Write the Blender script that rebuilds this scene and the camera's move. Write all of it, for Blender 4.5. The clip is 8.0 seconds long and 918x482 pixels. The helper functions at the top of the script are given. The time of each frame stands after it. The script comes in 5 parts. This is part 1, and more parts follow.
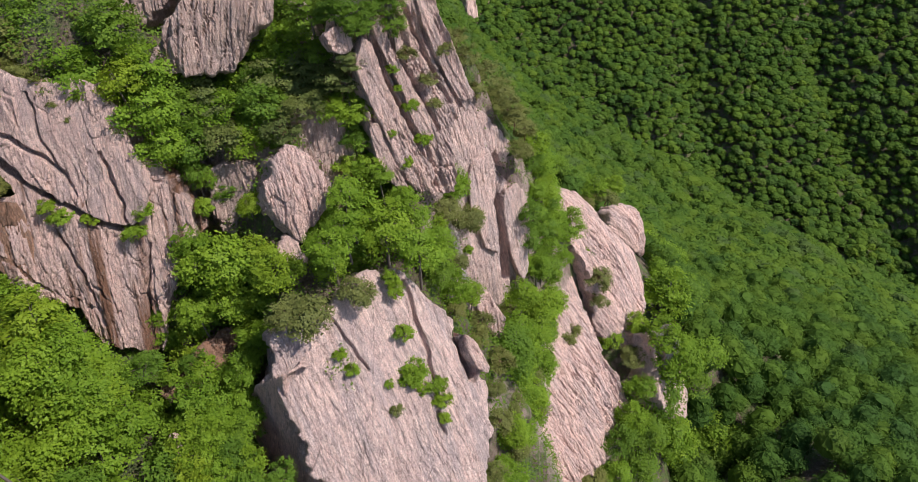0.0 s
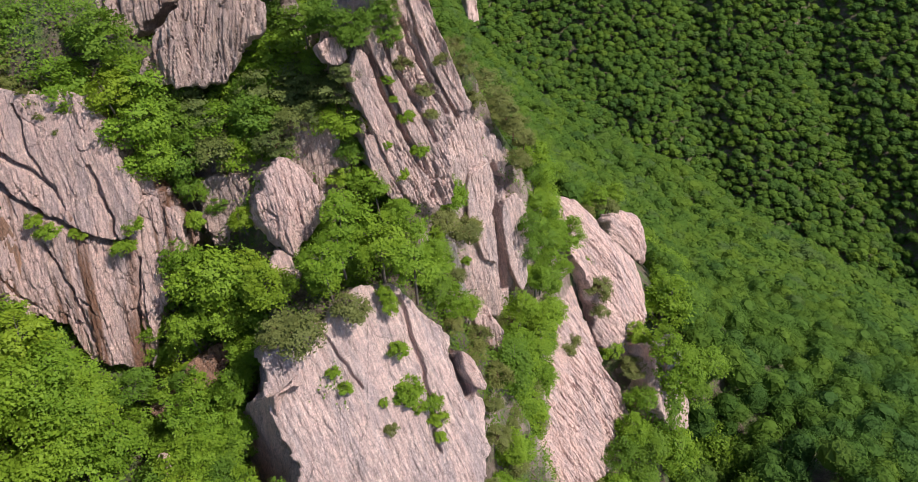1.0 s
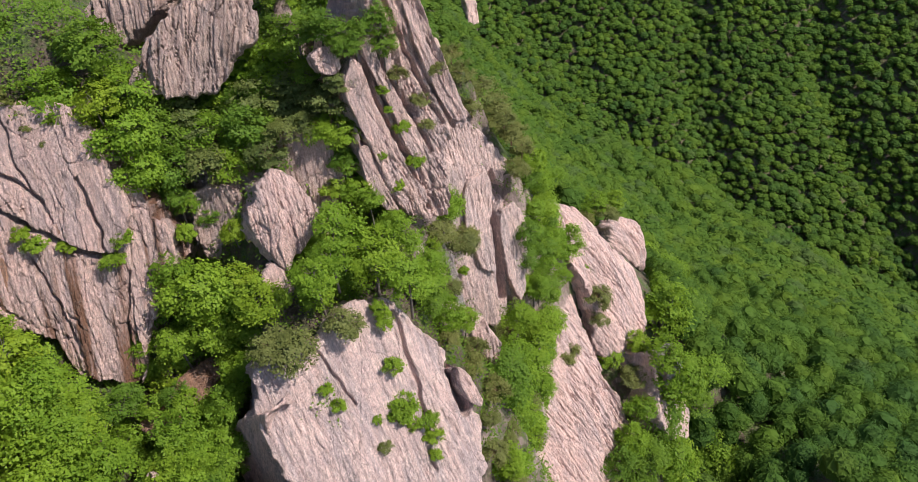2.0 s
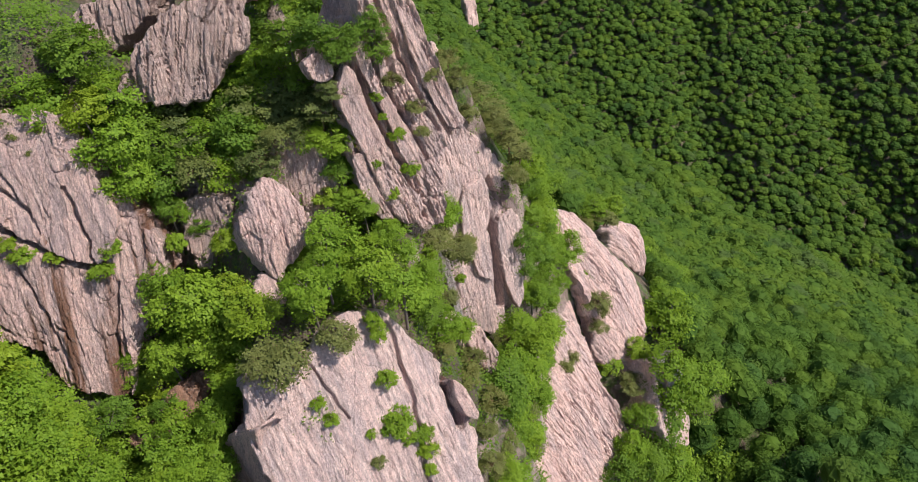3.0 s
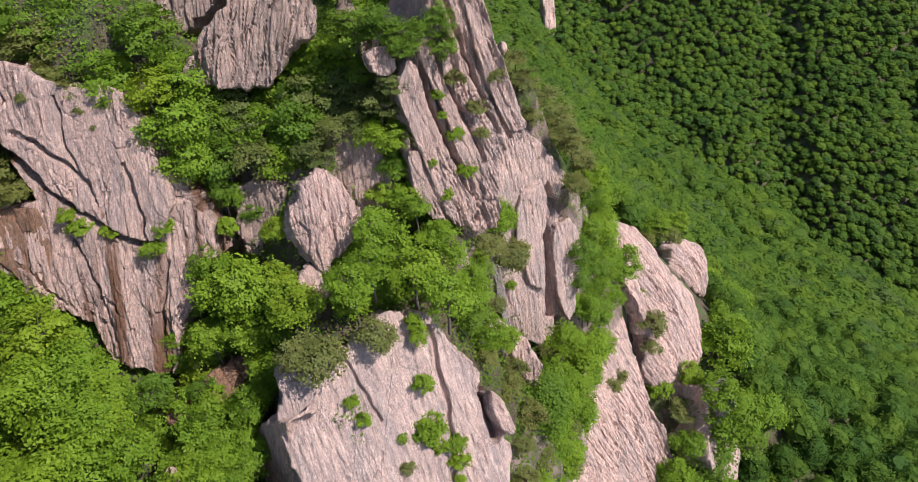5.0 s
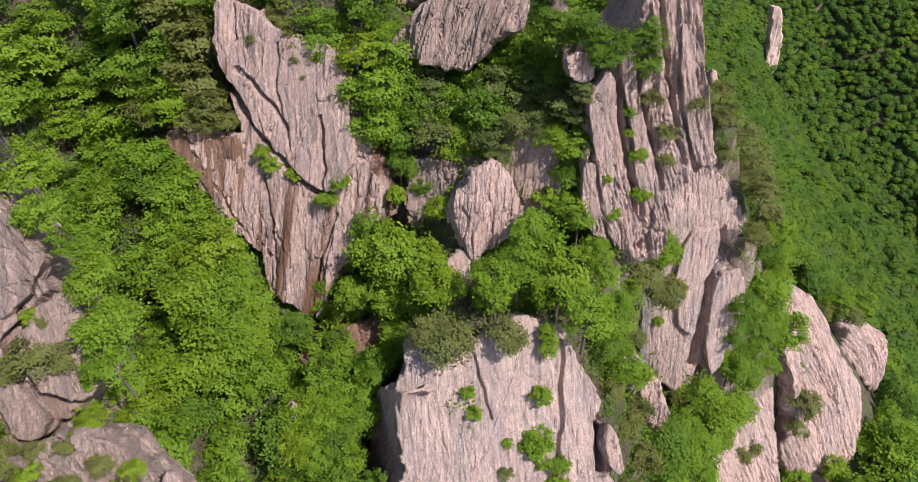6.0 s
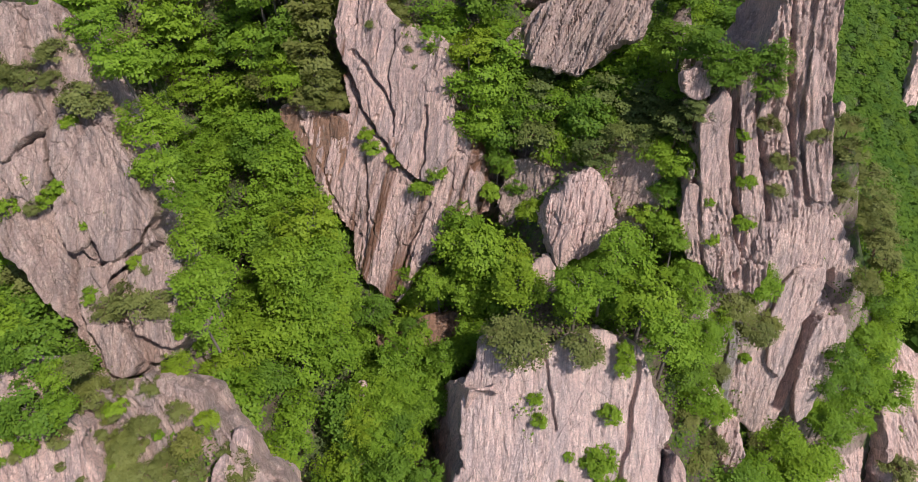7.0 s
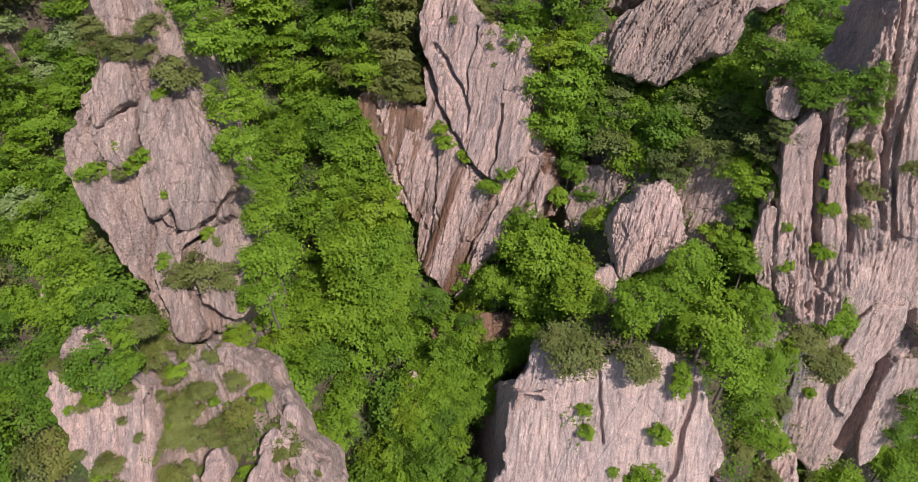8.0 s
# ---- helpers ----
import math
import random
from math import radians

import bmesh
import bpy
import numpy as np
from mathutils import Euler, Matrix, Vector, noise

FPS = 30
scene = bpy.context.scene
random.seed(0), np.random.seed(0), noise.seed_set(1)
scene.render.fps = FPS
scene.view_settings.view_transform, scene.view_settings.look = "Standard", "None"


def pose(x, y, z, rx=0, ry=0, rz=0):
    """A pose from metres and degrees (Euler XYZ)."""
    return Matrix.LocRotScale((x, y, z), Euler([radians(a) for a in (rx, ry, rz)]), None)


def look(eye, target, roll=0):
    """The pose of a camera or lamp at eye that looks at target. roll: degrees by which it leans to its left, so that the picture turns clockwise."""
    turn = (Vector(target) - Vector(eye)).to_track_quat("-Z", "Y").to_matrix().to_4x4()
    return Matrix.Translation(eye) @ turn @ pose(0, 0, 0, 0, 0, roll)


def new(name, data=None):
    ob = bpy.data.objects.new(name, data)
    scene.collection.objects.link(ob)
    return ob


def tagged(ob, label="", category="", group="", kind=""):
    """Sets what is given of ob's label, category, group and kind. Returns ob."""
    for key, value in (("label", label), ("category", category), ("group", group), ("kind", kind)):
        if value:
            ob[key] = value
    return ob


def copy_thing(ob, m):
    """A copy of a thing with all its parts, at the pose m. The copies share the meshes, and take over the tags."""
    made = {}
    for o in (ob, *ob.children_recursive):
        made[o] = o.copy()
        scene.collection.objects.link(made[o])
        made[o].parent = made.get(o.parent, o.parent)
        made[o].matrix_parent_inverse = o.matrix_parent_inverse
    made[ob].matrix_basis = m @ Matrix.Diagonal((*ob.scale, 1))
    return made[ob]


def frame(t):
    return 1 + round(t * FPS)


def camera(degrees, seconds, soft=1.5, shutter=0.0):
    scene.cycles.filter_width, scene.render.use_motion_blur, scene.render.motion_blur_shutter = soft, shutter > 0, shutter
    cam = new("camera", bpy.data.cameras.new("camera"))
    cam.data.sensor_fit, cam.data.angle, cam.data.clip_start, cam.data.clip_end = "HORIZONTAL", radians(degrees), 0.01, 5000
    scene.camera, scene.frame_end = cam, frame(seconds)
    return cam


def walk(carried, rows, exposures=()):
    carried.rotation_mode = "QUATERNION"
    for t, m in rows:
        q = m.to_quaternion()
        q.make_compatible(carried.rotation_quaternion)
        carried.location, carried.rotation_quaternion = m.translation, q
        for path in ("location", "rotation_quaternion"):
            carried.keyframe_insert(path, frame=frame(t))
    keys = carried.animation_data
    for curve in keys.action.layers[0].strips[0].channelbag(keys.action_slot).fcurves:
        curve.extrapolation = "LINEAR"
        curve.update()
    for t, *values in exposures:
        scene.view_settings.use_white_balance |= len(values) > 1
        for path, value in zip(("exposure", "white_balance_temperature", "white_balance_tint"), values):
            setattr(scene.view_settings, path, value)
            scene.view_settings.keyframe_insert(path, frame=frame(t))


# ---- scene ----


def view(x, y, z, yaw, tilt, lean):
    """A camera pose: heading, tilt from straight down, and lean about the line of sight, in degrees."""
    return pose(x, y, z, 0, 0, yaw) @ pose(0, 0, 0, tilt, 0, 0) @ pose(0, 0, 0, 0, 0, lean)


cam = camera(67.9, 8.0, soft=0.6)
PATH = [
    (0.0, view(0.00, 0.00, 250.00, -0.00, 44.48, -0.21)),
    (0.5, view(0.19, 0.85, 249.97, 0.02, 44.52, -0.21)),
    (1.0, view(0.42, 1.72, 249.83, 0.12, 44.69, -0.25)),
    (1.5, view(0.62, 2.54, 249.75, 0.15, 44.76, -0.25)),
    (3.0, view(1.22, 4.69, 249.42, 0.17, 44.92, -0.25)),
    (3.5, view(1.43, 5.27, 249.11, 0.16, 44.86, -0.21)),
    (4.0, view(1.65, 5.81, 248.73, 0.18, 44.80, -0.18)),
    (4.2, view(1.71, 6.03, 248.61, 0.17, 44.77, -0.12)),
    (5.3, view(2.02, 6.48, 248.40, 13.08, 45.16, -0.33)),
    (5.5, view(2.05, 6.62, 248.36, 17.66, 45.11, 0.00)),
    (6.0, view(2.04, 7.08, 248.24, 25.91, 44.94, 0.48)),
    (6.5, view(2.08, 7.08, 248.15, 29.00, 44.95, 0.42)),
    (7.0, view(2.15, 7.16, 247.98, 36.49, 44.99, 0.54)),
    (7.5, view(2.14, 7.22, 247.92, 40.11, 44.87, 0.60)),
    (8.0, view(2.14, 7.21, 247.88, 44.03, 44.85, 0.62)),
]
walk(cam, PATH, exposures=((0.0, 0.32), (1.5, 0.47), (5.5, 0.47), (7.0, 0.35), (8.0, 0.33)))

# ---- daylight ----
SUN_HEIGHT, SUN_TURN = 55, 96   # degrees above the horizon; degrees clockwise from +y
world = bpy.data.worlds.new("world")
scene.world = world
world.use_nodes = True
wn = world.node_tree
sky = wn.nodes.new("ShaderNodeTexSky")
sky.sky_type, sky.sun_disc = "NISHITA", False
sky.sun_elevation, sky.sun_rotation = radians(SUN_HEIGHT), radians(SUN_TURN)
wn.links.new(sky.outputs[0], wn.nodes["Background"].inputs[0])
wn.nodes["Background"].inputs[1].default_value = 0.125
sun = new("sun", bpy.data.lights.new("sun", "SUN"))
sun.data.energy, sun.data.angle, sun.data.color = 4.6, radians(0.5), (1.0, 0.93, 0.87)
to_sun = Vector((math.sin(radians(SUN_TURN)) * math.cos(radians(SUN_HEIGHT)),
                 math.cos(radians(SUN_TURN)) * math.cos(radians(SUN_HEIGHT)), math.sin(radians(SUN_HEIGHT))))
sun.matrix_world = look(to_sun * 400, (0, 0, 0))
scene.view_settings.exposure = 0.51


# ---- materials ----
def nodes_of(name):
    m = bpy.data.materials.new(name)
    m.use_nodes = True
    t = m.node_tree
    return m, t, t.nodes["Principled BSDF"], t.links


def noise_node(t, vec, scale, detail=4.0, rough=0.55):
    n = t.nodes.new("ShaderNodeTexNoise")
    n.inputs["Scale"].default_value, n.inputs["Detail"].default_value = scale, detail
    n.inputs["Roughness"].default_value = rough
    t.links.new(vec, n.inputs["Vector"])
    return n.outputs["Fac"]


def mapped(t, vec, sx, sy, sz, turn=0.0):
    n = t.nodes.new("ShaderNodeMapping")
    n.inputs["Scale"].default_value, n.inputs["Rotation"].default_value = (sx, sy, sz), (0, 0, turn)
    t.links.new(vec, n.inputs["Vector"])
    return n.outputs[0]


def ramp(t, fac, *stops):
    n = t.nodes.new("ShaderNodeValToRGB")
    e = n.color_ramp.elements
    for i, (p, c) in enumerate(stops):
        el = e[i] if i < 2 else e.new(p)
        el.position, el.color = p, (*c, 1) if len(c) == 3 else c
    t.links.new(fac, n.inputs[0])
    return n.outputs[0]


def blend(t, fac, a, b, kind="MIX"):
    n = t.nodes.new("ShaderNodeMix")
    n.data_type, n.blend_type = "RGBA", kind
    for slot, v in ((0, fac), (6, a), (7, b)):
        if isinstance(v, (int, float, tuple)):
            n.inputs[slot].default_value = v
        else:
            t.links.new(v, n.inputs[slot])
    return n.outputs[2]


def bump(t, height, strength, distance, onto, under=None):
    n = t.nodes.new("ShaderNodeBump")
    n.inputs["Strength"].default_value, n.inputs["Distance"].default_value = strength, distance
    t.links.new(height, n.inputs["Height"])
    if under:
        t.links.new(under, n.inputs["Normal"])
    t.links.new(n.outputs[0], onto)
    return n.outputs[0]


def joints(t, vec, scale, lo, hi):
    """Thin lines along the joints of a cracked rock: 0 on the joint, 1 off it."""
    n = t.nodes.new("ShaderNodeTexVoronoi")
    n.feature = "DISTANCE_TO_EDGE"
    n.inputs["Scale"].default_value = scale
    t.links.new(vec, n.inputs["Vector"])
    return ramp(t, n.outputs["Distance"], (lo, (0, 0, 0)), (hi, (1, 1, 1)))


def warped(t, vec, scale, amount):
    n = t.nodes.new("ShaderNodeTexNoise")
    n.inputs["Scale"].default_value, n.inputs["Detail"].default_value = scale, 5
    t.links.new(vec, n.inputs["Vector"])
    add = t.nodes.new("ShaderNodeVectorMath")
    add.operation = "MULTIPLY_ADD"
    t.links.new(n.outputs["Color"], add.inputs[0])
    add.inputs[1].default_value = (amount, amount, amount)
    t.links.new(vec, add.inputs[2])
    return add.outputs[0]


def granite(name, tone=(0.53, 0.358, 0.322), rust=0.0):
    """Pink granite: mineral grain, grey weathering, streaks down the face, hair cracks, rusty seeps."""
    m, t, b, link = nodes_of(name)
    co = t.nodes.new("ShaderNodeTexCoord").outputs["Object"]
    wob = warped(t, co, 0.4, 0.16)
    down = mapped(t, wob, 1.0, 0.14, 0.6)
    base = ramp(t, noise_node(t, co, 0.35, 8, 0.65), (0.3, (tone[0] * 0.74, tone[1] * 0.76, tone[2] * 0.80)), (0.5, tone), (0.72, (tone[0] * 1.20, tone[1] * 1.22, tone[2] * 1.18)))
    grey = ramp(t, noise_node(t, down, 0.55, 10, 0.7), (0.48, (0, 0, 0)), (0.60, (0.85, 0.85, 0.85)))
    col = blend(t, grey, base, (tone[0] * 0.70, tone[1] * 0.77, tone[2] * 0.83, 1))
    dark = ramp(t, noise_node(t, down, 2.0, 12, 0.78), (0.53, (0, 0, 0)), (0.63, (0.6, 0.6, 0.6)))
    col = blend(t, dark, col, (0.17, 0.125, 0.115, 1))
    pale = ramp(t, noise_node(t, mapped(t, wob, 1.0, 0.3, 0.6), 3.4, 12, 0.78), (0.51, (0, 0, 0)), (0.60, (0.8, 0.8, 0.8)))
    col = blend(t, pale, col, (tone[0] * 1.27, tone[1] * 1.38, tone[2] * 1.36, 1))
    if rust:
        seep = ramp(t, noise_node(t, mapped(t, co, 1.0, 0.05, 0.3), 0.55, 6, 0.6), (0.53, (0, 0, 0)), (0.64, (rust, rust, rust)))
        col = blend(t, seep, col, (0.19, 0.085, 0.045, 1))
    fine = noise_node(t, mapped(t, warped(t, co, 0.6, 0.14), 1.0, 0.085, 0.8), 4.6, 10, 0.72)
    col = blend(t, 0.7, col, ramp(t, fine, (0.34, (0.62, 0.61, 0.61)), (0.5, (1.0, 1.0, 1.0)), (0.66, (1.22, 1.22, 1.22))), "MULTIPLY")
    lichen = ramp(t, noise_node(t, co, 2.2, 10, 0.8), (0.54, (0, 0, 0)), (0.62, (0.5, 0.5, 0.5)))
    col = blend(t, lichen, col, (0.26, 0.235, 0.215, 1))
    line = joints(t, mapped(t, warped(t, co, 0.5, 0.5), 1.0, 0.24, 0.7, 0.25), 0.30, 0.0, 0.006)
    hair = joints(t, mapped(t, warped(t, co, 1.0, 0.3), 1.0, 0.30, 0.7, -0.2), 0.95, 0.0, 0.011)
    some = ramp(t, noise_node(t, co, 0.3, 3), (0.45, (1, 1, 1)), (0.55, (0, 0, 0)))
    hair = blend(t, some, hair, (1.0, 1.0, 1.0, 1))
    col = blend(t, 0.45, col, line, "MULTIPLY")
    col = blend(t, 0.45, col, hair, "MULTIPLY")
    grain = noise_node(t, co, 6.0, 10, 0.85)
    col = blend(t, 0.6, col, ramp(t, grain, (0.38, (0.55, 0.53, 0.53)), (0.62, (1.3, 1.3, 1.3))), "MULTIPLY")
    link.new(col, b.inputs["Base Color"])
    b.inputs["Roughness"].default_value = 0.85
    first = bump(t, noise_node(t, down, 2.0, 12, 0.78), 1.0, 0.32, b.inputs["Normal"])
    streak = bump(t, fine, 1.0, 0.26, b.inputs["Normal"], first)
    second = bump(t, grain, 1.0, 0.20, b.inputs["Normal"], streak)
    third = bump(t, line, 0.5, 0.08, b.inputs["Normal"], second)
    bump(t, hair, 0.5, 0.04, b.inputs["Normal"], third)
    return m


def foliage(name, dark, light, glow=0.35, per_tree=0.25):
    """Leaves: each leaf and each tree a little different, with light coming through."""
    m, t, b, link = nodes_of(name)
    isl = t.nodes.new("ShaderNodeNewGeometry").outputs["Random Per Island"]
    col = ramp(t, isl, (0.0, dark), (1.0, light))
    ob = t.nodes.new("ShaderNodeObjectInfo").outputs["Random"]
    col = blend(t, per_tree, col, ramp(t, ob, (0.0, tuple(c * 0.7 for c in dark)), (0.5, light), (1.0, (light[0] * 1.35, light[1] * 1.12, light[2] * 0.9))))
    link.new(col, b.inputs["Base Color"])
    b.inputs["Roughness"].default_value, b.inputs["Specular IOR Level"].default_value = 0.6, 0.15
    tr = t.nodes.new("ShaderNodeBsdfTranslucent")
    link.new(blend(t, 0.5, col, (light[0] * 1.5, light[1] * 1.4, light[2] * 0.6, 1)), tr.inputs[0])
    mix = t.nodes.new("ShaderNodeMixShader")
    mix.inputs[0].default_value = glow
    link.new(b.outputs[0], mix.inputs[1])
    link.new(tr.outputs[0], mix.inputs[2])
    link.new(mix.outputs[0], t.nodes["Material Output"].inputs[0])
    return m


def woodland(name):
    """Far canopy: patches of species over metres, each tree and clump its own shade."""
    m, t, b, link = nodes_of(name)
    co = t.nodes.new("ShaderNodeTexCoord").outputs["Object"]
    isl = t.nodes.new("ShaderNodeNewGeometry").outputs["Random Per Island"]
    att = t.nodes.new("ShaderNodeAttribute")
    att.attribute_name = "tree_tone"
    # Blue is raised a little in these greens to stand in for haze.
    col = ramp(t, att.outputs["Fac"], (0.0, (0.042, 0.094, 0.026)), (0.5, (0.074, 0.138, 0.022)), (0.86, (0.118, 0.182, 0.020)), (1.0, (0.085, 0.130, 0.042)))
    col = blend(t, 0.35, col, ramp(t, isl, (0.0, (0.050, 0.100, 0.018)), (1.0, (0.104, 0.180, 0.026))))
    col = blend(t, 0.5, col, ramp(t, noise_node(t, co, 0.02, 3), (0.35, (0.75, 0.82, 0.85)), (0.65, (1.2, 1.12, 0.9))), "MULTIPLY")
    link.new(col, b.inputs["Base Color"])
    b.inputs["Roughness"].default_value, b.inputs["Specular IOR Level"].default_value = 0.65, 0.06
    tr = t.nodes.new("ShaderNodeBsdfTranslucent")
    link.new(col, tr.inputs[0])
    mix = t.nodes.new("ShaderNodeMixShader")
    mix.inputs[0].default_value = 0.32
    link.new(b.outputs[0], mix.inputs[1])
    link.new(tr.outputs[0], mix.inputs[2])
    link.new(mix.outputs[0], t.nodes["Material Output"].inputs[0])
    return m


def forest_floor(name):
    m, t, b, link = nodes_of(name)
    co = t.nodes.new("ShaderNodeTexCoord").outputs["Object"]
    soil = ramp(t, noise_node(t, co, 0.5, 8, 0.7), (0.3, (0.05, 0.04, 0.022)), (0.5, (0.11, 0.08, 0.055)), (0.7, (0.27, 0.20, 0.165)))
    moss = ramp(t, noise_node(t, co, 0.35, 8, 0.7), (0.47, (0, 0, 0)), (0.56, (1, 1, 1)))
    herbs = ramp(t, noise_node(t, co, 4.0, 8, 0.8), (0.35, (0.028, 0.050, 0.012)), (0.5, (0.075, 0.115, 0.025)), (0.65, (0.16, 0.20, 0.05)))
    col = blend(t, moss, soil, herbs)
    split = t.nodes.new("ShaderNodeSeparateXYZ")
    link.new(t.nodes.new("ShaderNodeNewGeometry").outputs["True Normal"], split.inputs[0])
    lean = t.nodes.new("ShaderNodeMath")
    lean.operation = "MULTIPLY_ADD"
    link.new(noise_node(t, co, 0.25, 6, 0.65), lean.inputs[0])
    lean.inputs[1].default_value = 0.5
    link.new(split.outputs["Z"], lean.inputs[2])
    steep = ramp(t, lean.outputs[0], (0.56, (1, 1, 1)), (0.68, (0, 0, 0)))
    down = mapped(t, warped(t, co, 0.5, 0.5), 1.0, 1.0, 0.15)
    stone = ramp(t, noise_node(t, down, 1.3, 10, 0.75), (0.3, (0.13, 0.095, 0.085)), (0.5, (0.36, 0.265, 0.235)), (0.7, (0.50, 0.38, 0.34)))
    col = blend(t, steep, col, stone)
    link.new(col, b.inputs["Base Color"])
    b.inputs["Roughness"].default_value = 0.95
    first = bump(t, noise_node(t, co, 1.6, 8, 0.7), 1.0, 0.5, b.inputs["Normal"])
    bump(t, noise_node(t, down, 2.0, 10, 0.75), 0.9, 0.6, b.inputs["Normal"], first)
    return m


def bark(name, tone):
    m, t, b, link = nodes_of(name)
    co = t.nodes.new("ShaderNodeTexCoord").outputs["Object"]
    n = noise_node(t, mapped(t, co, 30, 30, 6), 1.0, 6, 0.7)
    link.new(ramp(t, n, (0.3, tuple(c * 0.5 for c in tone)), (0.7, tone)), b.inputs["Base Color"])
    b.inputs["Roughness"].default_value = 0.9
    bump(t, n, 0.8, 0.02, b.inputs["Normal"])
    return m


PINK = granite("pink_granite", (0.68, 0.462, 0.410))
PALE = granite("pale_granite", (0.69, 0.492, 0.446))
RUSTY = granite("rusty_granite", (0.67, 0.452, 0.398), 0.95)
BROWN = granite("brown_granite", (0.34, 0.185, 0.122), 0.9)
# Weathered tone of the ridge, and painted shade on the summit blocks.
WORN_AND_SHADED = granite("weathered_and_shaded_granite", (0.53, 0.372, 0.325), 0.35)
# Grey of the shard, and painted shade on the crag's flank.
GREY_AND_SHADED = granite("grey_and_shaded_granite", (0.40, 0.335, 0.315))
FLOOR = forest_floor("forest_floor")
BARK = bark("grey_bark", (0.16, 0.13, 0.11))
PINE_BARK = bark("pine_bark", (0.22, 0.12, 0.07))
WOODS = woodland("woodland_canopy")
LEAF = {
    "b": foliage("fresh_leaves", (0.090, 0.172, 0.014), (0.190, 0.295, 0.026)),
    "d": foliage("deep_leaves", (0.060, 0.125, 0.014), (0.135, 0.225, 0.024)),
    "y": foliage("lime_leaves", (0.105, 0.178, 0.014), (0.215, 0.300, 0.024)),
    "g": foliage("bush_leaves", (0.095, 0.175, 0.014), (0.205, 0.300, 0.026)),
    "p": foliage("pine_needles", (0.060, 0.088, 0.022), (0.118, 0.142, 0.036), 0.15),
    "s": foliage("scrub_pine_needles", (0.085, 0.102, 0.026), (0.155, 0.168, 0.048), 0.15),
    "x": foliage("olive_leaves", (0.080, 0.100, 0.020), (0.160, 0.170, 0.045), 0.25),
    "w": foliage("blossoming_leaves", (0.100, 0.165, 0.030), (0.270, 0.320, 0.150), 0.25),
}


# ---- shape helpers ----
def hashed(i, j, k, seed):
    h = (i * 374761393 + j * 668265263 + k * 2147483647 + seed * 974634541) & 0xFFFFFFFF
    h = ((h ^ (h >> 13)) * 1274126177) & 0xFFFFFFFF
    return ((h ^ (h >> 16)) & 0xFFFF) / 32767.5 - 1.0


def lumps(p, seed=0):
    """Smooth value noise, -1 to 1, at points p (n, 3)."""
    c = np.floor(p).astype(np.int64)
    f = p - c
    f = f * f * (3 - 2 * f)
    out = 0.0
    for dx in (0, 1):
        for dy in (0, 1):
            for dz in (0, 1):
                w = (f[:, 0] if dx else 1 - f[:, 0]) * (f[:, 1] if dy else 1 - f[:, 1]) * (f[:, 2] if dz else 1 - f[:, 2])
                out = out + w * hashed(c[:, 0] + dx, c[:, 1] + dy, c[:, 2] + dz, seed)
    return out


def fractal(p, octaves, seed=0, gain=0.5):
    out, amp = 0.0, 1.0
    for o in range(octaves):
        out = out + amp * lumps(p * 2.03 ** o + 17.3 * o, seed + o)
        amp *= gain
    return out


def mesh_from(name, verts, faces, material, smooth=False):
    """A mesh from an (n, 3) array and an (m, 3 or 4) array of corners."""
    me = bpy.data.meshes.new(name)
    k = faces.shape[1]
    me.vertices.add(len(verts))
    me.vertices.foreach_set("co", np.ascontiguousarray(verts, np.float32).ravel())
    me.loops.add(faces.size)
    me.loops.foreach_set("vertex_index", np.ascontiguousarray(faces, np.int32).ravel())
    me.polygons.add(len(faces))
    me.polygons.foreach_set("loop_start", np.arange(0, faces.size, k, dtype=np.int32))
    me.polygons.foreach_set("use_smooth", np.full(len(faces), smooth))
    me.materials.append(material)
    me.update(calc_edges=True)
    return me


def part(name, me, parent, label=""):
    ob = new(name, me)
    ob.parent = parent
    return tagged(ob, label)


# ---- the ground: one sheet from the crag down to the valley and up the far slopes ----
SLOPE_FOOT = [
]
SLOPE_WEST = [
    (-10, 61, 214), (-98, 23, 197), (-22, 36, 154), (-8, 74, 174), (-26, 16, 206), (16, 50, 143),
    (-45, -3, 192), (-0, 77, 206), (16, 88, 156), (-51, 64, 222), (3, 66, 174), (-12, 59, 190),
    (-9, 64, 182), (-18, 50, 211), (-19, 35, 196), (-14, 31, 169),
]
SLOPE_LEDGE = [
    (-18, 33, 159), (-35, 33, 203), (-56, 35, 203), (-12, 72, 211), (-21, 76, 208), (-13, 69, 186),
    (-23, 33, 195), (-32, 24, 195), (-10, 77, 176), (-25, 40, 195), (-25, 48, 197), (43, 81, 137),
    (40, 69, 119), (12, 56, 177), (7, 56, 157), (14, 58, 151), (10, 53, 154), (4, 44, 185),
    (-23, 19, 189), (-15, 27, 192), (-30, 6, 196), (8, 51, 178), (9, 49, 163), (12, 61, 175),
    (11, 59, 157), (16, 70, 158), (15, 64, 155), (-51, 50, 203),
]
